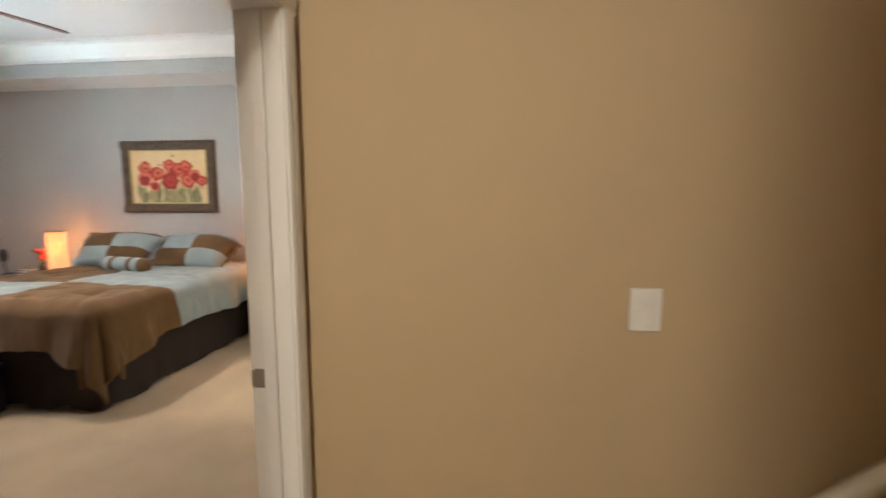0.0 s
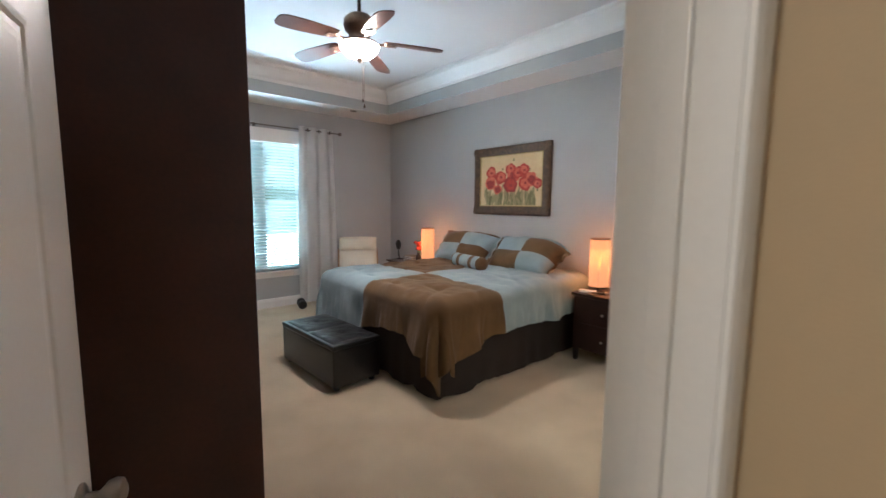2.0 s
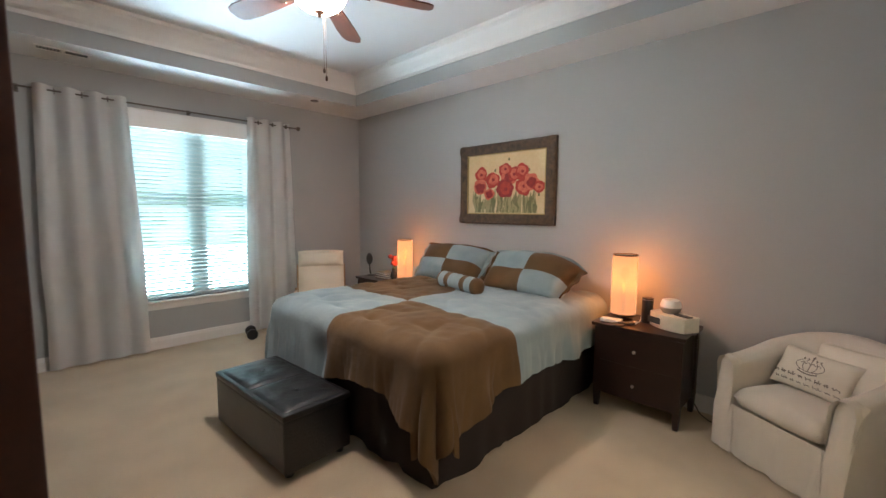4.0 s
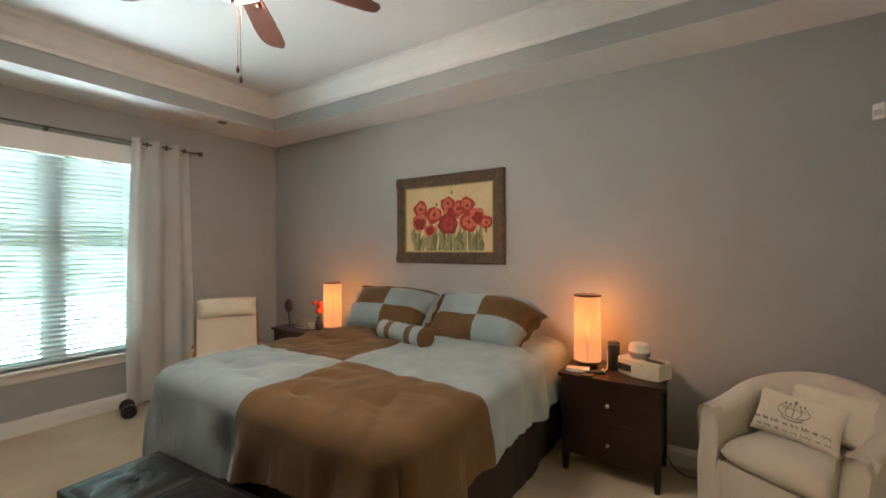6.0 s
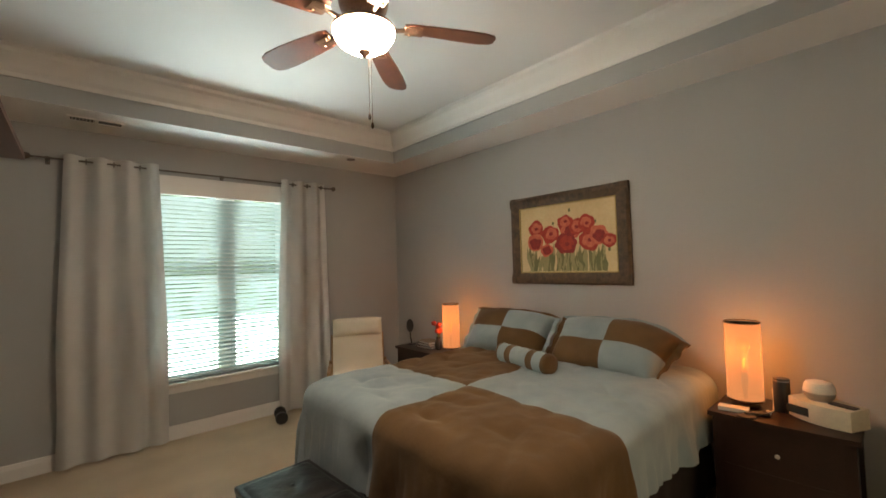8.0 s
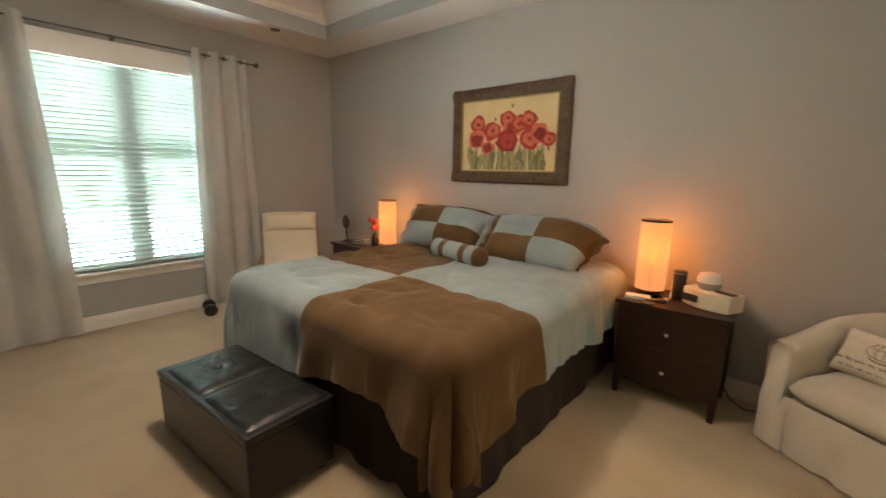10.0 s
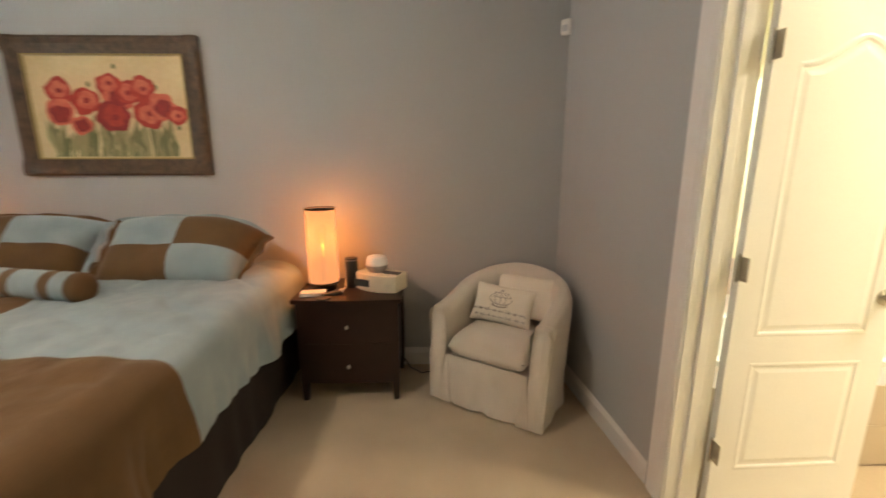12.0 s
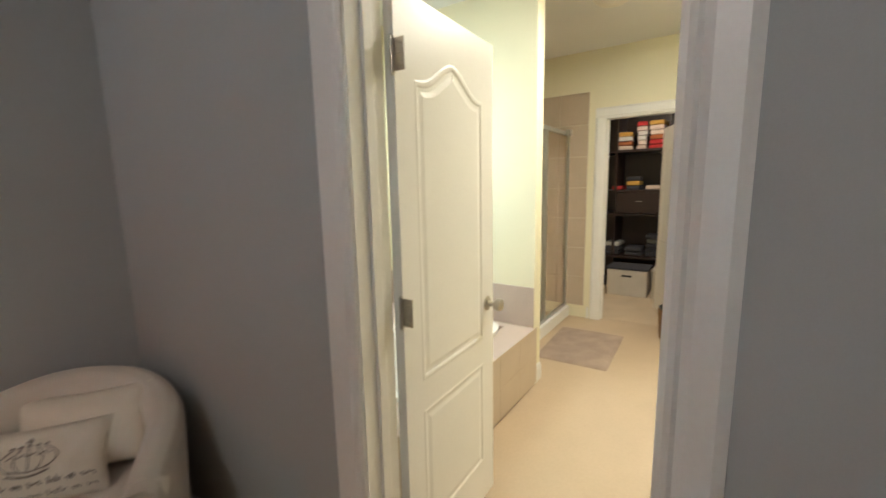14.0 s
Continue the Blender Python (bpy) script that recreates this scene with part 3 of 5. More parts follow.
# comforter: it lies on the bed and hangs over three sides
CYM, CHL, CHW, CR = 3.612, 0.97, 1.29, 0.1


def ease(x):
    x = max(0.0, min(1.0, x))
    return x * x * (3 - 2 * x)


def drop(d):
    """Way outwards and down of cloth that runs d past a rounded edge."""
    q = CR * math.pi / 2
    if d < q:
        return CR * math.sin(d / CR), CR * (1 - math.cos(d / CR))
    return CR + 0.1 * (d - q), CR + (d - q)


def comforter_fn(u, v):
    a, b = (u * 2 - 1) * CHW, -1.36 + v * (1.36 + CHL)
    a *= 1 + (0.02 * N(b * 2.2, 3.3) if a > 0 else 0.025)
    x, y = BX + a, CYM - b
    hw, yf = BHW - (0.05 if a > 0 else 0.1), BFOOT + 0.1
    ox, oy = max(0.0, abs(a) - hw), max(0.0, yf - y)
    d = math.hypot(ox, oy)
    z = BZ + 0.012 * N(x * 2.4, y * 2.4, 0.4) + 0.008 * N(x * 6, y * 6, 1.4) + 0.004 * N(x * 15, y * 15, 2.4) - 0.012 * max(0.0, 0.22 - abs(N(x * 3.1 + y * 1.2, y * 2.6 - x, 5.2))) / 0.22 - 0.02 * max(0.0, abs(a) / hw - 0.6)
    # short creases pulled in by the quilting tufts
    for tx, ty in ((-0.62, 0.42), (-0.2, 0.5), (0.2, 0.5), (0.62, 0.42), (-0.62, -0.42), (0.62, -0.42)):
        ex, ey = a - tx, b - ty
        z -= 0.014 * math.exp(-min(40.0, (ex / 0.09) ** 2 + (ey / 0.035) ** 2))
    # the seams lie lower
    z -= 0.008 * math.exp(-(a / 0.03) ** 2) + 0.008 * math.exp(-(b / 0.03) ** 2)
    if d > 0:
        cx, cy = BX + max(-hw, min(hw, a)), max(yf, y)
        # the cloth hangs lower towards its two free corners
        both = ease(min(ox, oy) / 0.16)
        if a > 0:
            low = 0.34 * ease((3.6 - cy) / 0.6) * (ox > 0) + (max(-0.13, -0.13 - 0.62 * (cx + 2.86)) + 0.36 * ease((cx + 2.88) / 0.42)) * (oy > 0)
            low = max(low * (1 - both), 0.2 * both + low * 0.3)
        else:
            low = (-0.13 - 0.62 * (cx + 2.86)) * (oy > 0) + 0.2 * ease((3.6 - cy) / 0.6) * (ox > 0)
            low = max(low * (1 - both), 0.4 * both) if oy == 0 or ox > 0 else low
        o, dn = drop(d * (1 + low))
        n = Vector((math.copysign(ox, a), -oy, 0)) / d
        hang = ease((dn - 0.04) / 0.3)
        ang = math.atan2(oy, ox)
        along = cx * (oy > 0) - cy * (ox > 0)
        ripple = 0.016 * math.sin(along * 17 + 2.6 * N(along * 2, 0.7)) + 0.035 * N(along * 5.5, dn * 1.6, 3) + 0.012 * N(along * 16, dn * 3.0, 6) + 0.011 * N(along * 30, dn * 5.0, 8)
        cone = both * (0.05 * math.sin(ang * 8.0 - 0.9))
        p = Vector((cx, cy, 0)) + n * (o * (1 - 0.25 * both) + hang * (ripple + cone))
        return (p.x, p.y, z - dn)
    return (x, y, z)


def comforter_mat(u, v):
    return 1 if (u > 0.5) == (v > 1.36 / (1.36 + CHL)) else 0


part("comforter", grid(bmesh.new(), 180, 160, comforter_fn, comforter_mat, thick=-0.022), (QBLUE, QBROWN), bed, "pale blue and brown suede patchwork comforter")


def slump(x, z, w, h, sag):
    """The free end of a soft pillow: its top corner droops outwards, its bottom corner draws in."""
    a, b = x / (w / 2), z / (h / 2)
    k = max(0.0, a) ** 3
    return x - sag * 0.75 * k * (1 - b), z - sag * 1.1 * k * (0.5 + 0.5 * b) + sag * 0.35 * (1 - a * a) * max(0.0, b)


def pillow_bm(w, h, t, nu=26, nv=18, mat_fn=None, seed=0.0, pinch=0.07, sag=0.0):
    """A stuffed cushion in its own plane: x across, z up, y thick."""
    bm = bmesh.new()
    for side in (-1, 1):
        def fn(u, v):
            a, b = u * 2 - 1, v * 2 - 1
            x = a * w / 2 * (1 - pinch * (1 - abs(b) ** 1.5) * abs(a) ** 3)
            z = b * h / 2 * (1 - pinch * (1 - abs(a) ** 1.5) * abs(b) ** 3)
            f = max(0.0, (1 - a ** 4) * (1 - b ** 4)) ** 0.55
            y = side * t / 2 * f * (1 + 0.16 * N(a * 1.7 + seed, b * 1.7, side)) + 0.006 * f * N(a * 6 + seed, b * 6, side * 2)
            x, z = slump(x, z, w, h, sag)
            return (x, y, z)
        grid(bm, nu, nv, fn, mat_fn)
    bmesh.ops.remove_doubles(bm, verts=bm.verts, dist=0.0004)
    return bm


def sham(x, y, z, w, h, flip, lean, rz, seed):
    p = thing("pillow_sham", "pale blue and brown checked pillow sham on the bed", "pillow", group="pillow shams")
    p.matrix_world = pose(x, y, z, lean, 0, rz)

    def mf(u, v):
        return 1 if ((u > 0.5) == (v > 0.5)) == flip else 0
    bm = pillow_bm(w, h, 0.25, 28, 20, mf, seed, sag=0.085 if flip else 0.03)
    part("cover", bm, (QBLUE, QBROWN), p)

    def fl(u, v):
        s = u * 4
        k = int(min(s, 3.999))
        q = s - k
        c = [(-1, -1), (1, -1), (1, 1), (-1, 1)]
        (ax, az), (bx, bz) = c[k], c[(k + 1) % 4]
        px, pz = ax + (bx - ax) * q, az + (bz - az) * q
        g = 0.97 + v * 0.1 * (1 + 0.2 * N(s * 5, seed))
        fx, fz = slump(px * w / 2 * g, pz * h / 2 * g, w, h, 0.085 if flip else 0.03)
        return (fx, 0.012 * math.sin(s * 23) * v, fz)
    part("flange", grid(bmesh.new(), 120, 3, fl, mat_fn=lambda u, v: 1 if (int(min(u * 8, 7.99)) in ((2, 3, 6, 7) if flip else (0, 1, 4, 5))) else 0, thick=0.006), (QBLUE, QBROWN), p)


sham(-3.86, 4.68, 0.945, 0.88, 0.44, False, -36, 2, 1.0)
sham(-2.9, 4.67, 0.925, 0.94, 0.45, True, -40, -3, 4.0)
bo = thing("bolster_cushion", "small blue and brown striped bolster on the bed", "cushion", (-3.36, 4.245, 0.866), -12)


def stripe(u):
    x = (u - 0.5) * 0.62
    return 1 if (abs(x) > 0.25 or 0.09 < abs(x) < 0.16) else 0


bm = bmesh.new()
prof = [(-0.31, 0.0), (-0.312, 0.03), (-0.305, 0.07), (-0.29, 0.088)] + [(-0.28 + 0.56 * i / 24, 0.092 + 0.003 * math.sin(i * 1.7)) for i in range(25)] + [(0.29, 0.088), (0.305, 0.07), (0.312, 0.03), (0.31, 0.0)]
rings = [[bm.verts.new((x * 0.93, 0.8 * r * math.cos(a), 0.8 * r * math.sin(a))) for a in (2 * math.pi * k / 24 for k in range(24))] for x, r in prof]
for p, q in zip(rings, rings[1:]):
    for k in range(24):
        f = bm.faces.new((p[k], p[(k + 1) % 24], q[(k + 1) % 24], q[k]))
        f.smooth = True
        f.material_index = stripe((p[0].co.x + q[0].co.x) / 2 / 0.577 + 0.5)
part("cover", bm, (QBLUE, QBROWN), bo)

# ---- ottoman ----
ot = thing("storage_ottoman", "black leather storage ottoman with two padded lids", "ottoman", (-3.51, 2.652, 0), 3.2)
OW, OD = 0.472, 0.217
part("body", B(-OW, OW, -OD, OD, 0.04, 0.345, bevel=0.012), LEATHER, ot)
part("rim", B(-OW - 0.004, OW + 0.004, -OD - 0.004, OD + 0.004, 0.347, 0.385, bevel=0.01), LEATHER, ot)
for s in (-1, 1):
    cxp = s * 0.226

    def fn(u, v):
        a, b = u * 2 - 1, v * 2 - 1
        f = max(0.0, (1 - a ** 6) * (1 - b ** 6)) ** 0.4
        z = 0.383 + 0.02 * f - 0.009 * math.exp(-(a * a + b * b) / 0.02) - 0.004 * math.exp(-(a * a + b * b) / 0.3) + 0.005 * f * N(a * 2.4 + s, b * 2.4) + 0.004 * f * N(a * 5 + b * 3 + s, b * 5 - a * 3) + 0.002 * f * N(a * 11 + s, b * 11)
        return (cxp + a * 0.214, b * 0.196, z)
    lid = part("lid", grid(bmesh.new(), 24, 24, fn), LEATHER, ot, "tufted black leather lid")
    part("button", lathe(bmesh.new(), [(0.012, 0), (0.01, 0.004), (0, 0.006)], 10, (cxp, 0, 0.397)), LEATHER, lid)
for sx in (-1, 1):
    for sy in (-1, 1):
        part("foot", lathe(bmesh.new(), [(0.018, 0), (0.024, 0.004), (0.026, 0.045)], 12, (sx * (OW - 0.05), sy * (OD - 0.05), 0)), BLACKP, ot)

# ---- nightstands ----


def nightstand(name, label, x0, x1, yf, yb, h):
    c = thing(name, label, "nightstand", ((x0 + x1) / 2, (yf + yb) / 2, 0), group="nightstands")
    w, d = (x1 - x0) / 2, (yb - yf) / 2
    part("carcass", B(-w + 0.02, w - 0.02, -d + 0.014, d - 0.01, 0.12, h - 0.03, bevel=0.004), ESPRESSO, c)

    def top_fn(u, v):
        x = (u * 2 - 1) * (w + 0.018)
        bow = 0.016 * (1 - (u * 2 - 1) ** 2)
        y = d + v * (-2 * d - 0.015 - bow)
        return (x, y, h)
    part("top", grid(bmesh.new(), 18, 8, top_fn, thick=0.026), ESPRESSO, c)
    for z0, z1 in ((0.125, 0.3805), (0.3825, h - 0.034)):
        def fr(u, v):
            x = (u * 2 - 1) * (w - 0.045)
            return (x, -d + 0.006 - 0.01 * (1 - (u * 2 - 1) ** 2), z0 + v * (z1 - z0))
        dr = part("drawer", grid(bmesh.new(), 14, 4, fr, thick=0.018), ESPRESSO, c)
        bm = bmesh.new()
        lathe(bm, [(0.004, 0), (0.005, 0.012), (0.011, 0.018), (0.012, 0.024), (0.006, 0.029), (0, 0.03)], 14)
        bmesh.ops.rotate(bm, verts=bm.verts, cent=(0, 0, 0), matrix=Matrix.Rotation(radians(90), 3, "X"))
        bmesh.ops.translate(bm, verts=bm.verts, vec=(0.0, -d - 0.004, (z0 + z1) / 2 - 0.01))
        smooth(part("knob", bm, STEEL, dr, "small chrome knob"))
    for sx in (-1, 1):
        for sy in (-1, 1):
            bm = bmesh.new()
            ax, ay = sx * (w - 0.025), sy * (d - 0.03)
            rows = [(0.0, 0.016), (0.14, 0.024), (h - 0.035, 0.024)]
            rr = [[bm.verts.new((ax + r * px, ay + r * py, z)) for px, py in ((-1, -1), (1, -1), (1, 1), (-1, 1))] for z, r in rows]
            for p, q in zip(rr, rr[1:]):
                for i in range(4):
                    bm.faces.new((p[i], p[(i + 1) % 4], q[(i + 1) % 4], q[i]))
            bm.faces.new(rr[0]), bm.faces.new(rr[-1])
            part("leg", bm, ESPRESSO, c)
    return c


nightstand("nightstand", "dark espresso two-drawer nightstand with a bowed front", -2.25, -1.64, 4.58, 5.03, 0.665)
nightstand("nightstand", "dark espresso nightstand beside the cream chair", -5.45, -4.62, 4.56, 5.03, 0.645)

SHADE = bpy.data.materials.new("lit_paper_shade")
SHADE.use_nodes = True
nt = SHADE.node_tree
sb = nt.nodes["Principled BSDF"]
# base darkened to dim the lit inside; the outer glow is emission
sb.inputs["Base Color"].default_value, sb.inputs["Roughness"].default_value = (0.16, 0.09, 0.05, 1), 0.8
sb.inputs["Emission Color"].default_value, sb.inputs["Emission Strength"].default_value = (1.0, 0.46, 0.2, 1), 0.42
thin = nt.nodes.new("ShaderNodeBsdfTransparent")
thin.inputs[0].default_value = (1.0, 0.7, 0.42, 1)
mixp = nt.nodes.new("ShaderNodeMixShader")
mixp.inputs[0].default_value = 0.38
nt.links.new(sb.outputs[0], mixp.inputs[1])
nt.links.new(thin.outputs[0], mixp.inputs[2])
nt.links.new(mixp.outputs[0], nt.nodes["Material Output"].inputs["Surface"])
BULB = glow("warm_bulb", (1.0, 0.5, 0.16), 0.5)


def table_lamp(x, y, z0):
    c = thing("table_lamp", "cylindrical paper table lamp glowing orange on a nightstand", "lamp", (x, y, z0), group="bedside lamps")
    part("base", lathe(bmesh.new(), [(0, 0), (0.075, 0), (0.078, 0.006), (0.07, 0.014), (0.012, 0.018), (0.012, 0.12), (0.018, 0.125), (0.018, 0.2), (0, 0.2)], 24), BRONZE, c)
    R = 0.093
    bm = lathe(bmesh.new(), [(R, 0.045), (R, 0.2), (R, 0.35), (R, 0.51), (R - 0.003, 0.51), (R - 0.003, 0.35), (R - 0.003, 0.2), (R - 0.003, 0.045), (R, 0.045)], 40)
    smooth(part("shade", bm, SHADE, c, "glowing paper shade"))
    for z in (0.045, 0.508):
        bm = lathe(bmesh.new(), [(R + 0.0015, z - 0.004), (R + 0.0025, z), (R + 0.0015, z + 0.006), (R - 0.002, z + 0.006), (R - 0.002, z - 0.004), (R + 0.0015, z - 0.004)], 40)
        part("rim", bm, BRONZE, c, "thin dark rim")
    part("bulb", lathe(bmesh.new(), [(0, 0.2), (0.014, 0.205), (0.014, 0.29), (0.022, 0.32), (0.034, 0.36), (0.03, 0.39), (0.015, 0.41), (0, 0.415)], 16), BULB, c)
    for k in range(3):
        a = k * 2.09
        part("spoke", tube(bmesh.new(), [(0.012 * math.cos(a), 0.012 * math.sin(a), 0.19), (R * math.cos(a), R * math.sin(a), 0.19)], 0.0015, 5), BRONZE, c)


for lx, ly, lz in ((-2.125, 4.8, 0.666), (-4.72, 4.76, 0.646)):
    lamp("bedside_bulb_light", "POINT", 38, (1, 0.62, 0.35), pose(lx, ly, lz + 0.33), radius=0.06)
table_lamp(-2.125, 4.8, 0.666)
table_lamp(-4.72, 4.76, 0.646)

# things on the right nightstand
ZN = 0.667
RADIO = mat("cream_radio_plastic", (0.74, 0.68, 0.53), 0.4, None, 20, 100, 0.02)
rad = thing("clock_radio", "cream bow-fronted clock radio with dark display", "radio", (-1.765, 4.785, ZN), -26)


def radio_fn(u, v):
    x = (u * 2 - 1) * 0.145
    return (x, 0.08 + v * (-0.14 - 0.04 * (1 - (u * 2 - 1) ** 2)), 0.106)


part("case", grid(bmesh.new(), 20, 6, radio_fn, thick=0.103), RADIO, rad)
part("display", B(-0.13, -0.02, -0.101, -0.094, 0.03, 0.075, bevel=0.002), BLACKP, rad, "dark display window")
DIG = glow("clock_digits", (0.3, 0.7, 0.5), 0.015, (0.02, 0.02, 0.02))
bm = bmesh.new()
for k, x in enumerate((-0.105, -0.088, -0.066, -0.049)):
    box(bm, x, x + 0.009, -0.1025, -0.1012, 0.045, 0.064)
part("digits", bm, DIG, rad)
sp = thing("round_smart_speaker", "white and grey domed speaker on the radio", "speaker", (-1.79, 4.81, ZN + 0.1065))
smooth(part("bowl", lathe(bmesh.new(), [(0, 0), (0.05, 0), (0.064, 0.02), (0.07, 0.045), (0.0, 0.045)], 28), mat("grey_mesh_fabric", (0.35, 0.33, 0.31), 0.9, None, 40, 400, 0.4), sp, "grey fabric bowl"))
smooth(part("dome", lathe(bmesh.new(), [(0.07, 0.0455), (0.066, 0.075), (0.056, 0.096), (0.03, 0.104), (0, 0.105)], 28), PLASTIC, sp))
cd = thing("remote_card", "thin dark remote lying on the radio", "remote", (-1.69, 4.75, ZN + 0.1065), -24)
part("sheet", B(-0.055, 0.055, -0.025, 0.025, 0, 0.007, bevel=0.002), BLACKP, cd)
cy = thing("cylinder_speaker", "black cylindrical speaker on the nightstand", "speaker", (-1.955, 4.83, ZN))
smooth(part("body", lathe(bmesh.new(), [(0, 0), (0.038, 0), (0.04, 0.004), (0.04, 0.186), (0.037, 0.19), (0.0, 0.19)], 28), BLACKP, cy))
part("light_ring", lathe(bmesh.new(), [(0.0402, 0.174), (0.0405, 0.18), (0.0402, 0.182)], 28), mat("grey_ring", (0.2, 0.2, 0.2), 0.4), cy)
bx = thing("white_box", "flat white box on the nightstand", "box", (-2.155, 4.655, ZN), 8)
part("lid", B(-0.075, 0.075, -0.035, 0.035, 0.0, 0.024, bevel=0.003), PLASTIC, bx)
rm = thing("remote_control", "black remote control on the nightstand", "remote", (-2.045, 4.655, ZN), 30)
part("body", B(-0.06, 0.06, -0.02, 0.02, 0, 0.018, bevel=0.006), BLACKP, rm)
bm = bmesh.new()
for k in range(4):
    box(bm, -0.04 + k * 0.02, -0.032 + k * 0.02, -0.008, 0.008, 0.0182, 0.02)
part("buttons", bm, mat("grey_rubber", (0.2, 0.2, 0.2), 0.7), rm)
gp = thing("coaster", "dark round coaster on the nightstand", "coaster", (-2.08, 4.59, ZN))
part("disc", lathe(bmesh.new(), [(0, 0), (0.045, 0), (0.047, 0.004), (0.045, 0.008), (0, 0.008)], 24), BLACKP, gp)
cb = thing("charging_cable", "white charger plug and cable behind the lamp", "cable", (0, 0, 0))
part("wire", tube(bmesh.new(), [(-2.0, 4.72, ZN + 0.004), (-1.99, 4.78, ZN + 0.006), (-2.0, 4.86, ZN + 0.05), (-2.01, 4.9, ZN + 0.1), (-2.0, 5.0, ZN + 0.05)], 0.004, 6), PLASTIC, cb)
part("plug", B(-2.012, -1.988, 4.70, 4.725, ZN, ZN + 0.02, bevel=0.003), PLASTIC, cb)
wc = thing("power_cord", "dark cord trailing along the carpet behind the nightstand", "cable")
part("wire", tube(bmesh.new(), [(-1.75, 5.02, 0.3), (-1.68, 5.02, 0.12), (-1.6, 4.98, 0.012), (-1.52, 4.9, 0.01), (-1.4, 4.94, 0.01), (-1.3, 5.0, 0.012)], 0.004, 6), BLACKP, wc)

# things on the left nightstand
ZL = 0.647
cols = [(0.12, 0.03, 0.02), (0.08, 0.09, 0.12), (0.3, 0.24, 0.16)]
for i, c in enumerate(cols):
    bk = thing("book", "closed book in a small stack on the nightstand", "book", (-5.08 + 0.01 * i, 4.74, ZL + 0.027 * i), 6 - 9 * i, "books on the nightstand")
    bm = B(-0.12, 0.12, -0.08, 0.08, 0, 0.004)
    box(bm, -0.12, 0.12, -0.08, 0.08, 0.022, 0.026)
    box(bm, -0.12, -0.116, -0.08, 0.08, 0.0041, 0.0219)
    part("cover", bm, mat("book_cover", c, 0.6), bk)
    part("pages", B(-0.115, 0.114, -0.076, 0.076, 0.0042, 0.0218), SHEET, bk)
REDF = mat("red_petals", (0.5, 0.06, 0.03), 0.7, (0.3, 0.03, 0.02), 20, 90, 0.2)
fl = thing("flower_vase", "small dark vase of red flowers beside the lamp", "vase", (-4.9, 4.73, ZL))
smooth(part("vase", lathe(bmesh.new(), [(0, 0), (0.03, 0), (0.042, 0.04), (0.036, 0.09), (0.02, 0.12), (0.026, 0.14), (0.02, 0.138), (0, 0.1)], 20), BLACKP, fl))
rnd = random.Random(4)
for k in range(9):
    a, r, z = rnd.uniform(0, 6.28), rnd.uniform(0.01, 0.055), rnd.uniform(0.16, 0.31)
    bm = bmesh.new()
    bmesh.ops.create_icosphere(bm, subdivisions=2, radius=0.028)
    for v in bm.verts:
        v.co *= 1 + 0.35 * N(v.co.x * 60 + k, v.co.y * 60, v.co.z * 60)
    bmesh.ops.translate(bm, verts=bm.verts, vec=(r * math.cos(a), r * math.sin(a), z))
    part("bloom", bm, REDF, fl)
    part("stem", tube(bmesh.new(), [(0, 0, 0.1), (r * 0.5 * math.cos(a), r * 0.5 * math.sin(a), z * 0.7), (r * math.cos(a), r * math.sin(a), z)], 0.002, 5), LAWN, fl)
fn_ = thing("desk_fan", "small black oval desk fan on the nightstand", "fan", (-5.4, 4.72, ZL), 20)
part("stand", tube(bmesh.new(), [(0.02, 0, 0.01), (0.005, 0, 0.08), (0, 0, 0.16)], 0.009, 8), BLACKP, fn_)
part("foot", lathe(bmesh.new(), [(0, 0), (0.05, 0), (0.045, 0.012), (0, 0.015)], 18, (0.02, 0, 0)), BLACKP, fn_)
bm = bmesh.new()
bmesh.ops.create_uvsphere(bm, u_segments=20, v_segments=12, radius=0.06)
bmesh.ops.scale(bm, verts=bm.verts, vec=(0.8, 0.45, 1.3))
bmesh.ops.translate(bm, verts=bm.verts, vec=(0, 0, 0.22))
smooth(part("head", bm, BLACKP, fn_))
# ---- tub chair ----
tc = thing("tub_chair", "cream linen slipcovered tub chair in the corner", "armchair", (-0.957, 4.705, 0), -34)
TR, TD = 0.378, 0.33     # outer radius, straight arm length


def u_path(s):
    """A point and outward normal along the chair's U, s from 0 to 1."""
    arc = math.pi * TR
    L = 2 * TD + arc
    q = s * L
    if q < TD:
        return Vector((-TR, -TD + q, 0)), Vector((-1, 0, 0)), 0.0
    if q < TD + arc:
        a = math.pi - (q - TD) / TR
        return Vector((TR * math.cos(a), TR * math.sin(a) * 0.86, 0)), Vector((math.cos(a), math.sin(a), 0)), math.sin(a)
    return Vector((TR, -(q - TD - arc), 0)), Vector((1, 0, 0)), 0.0


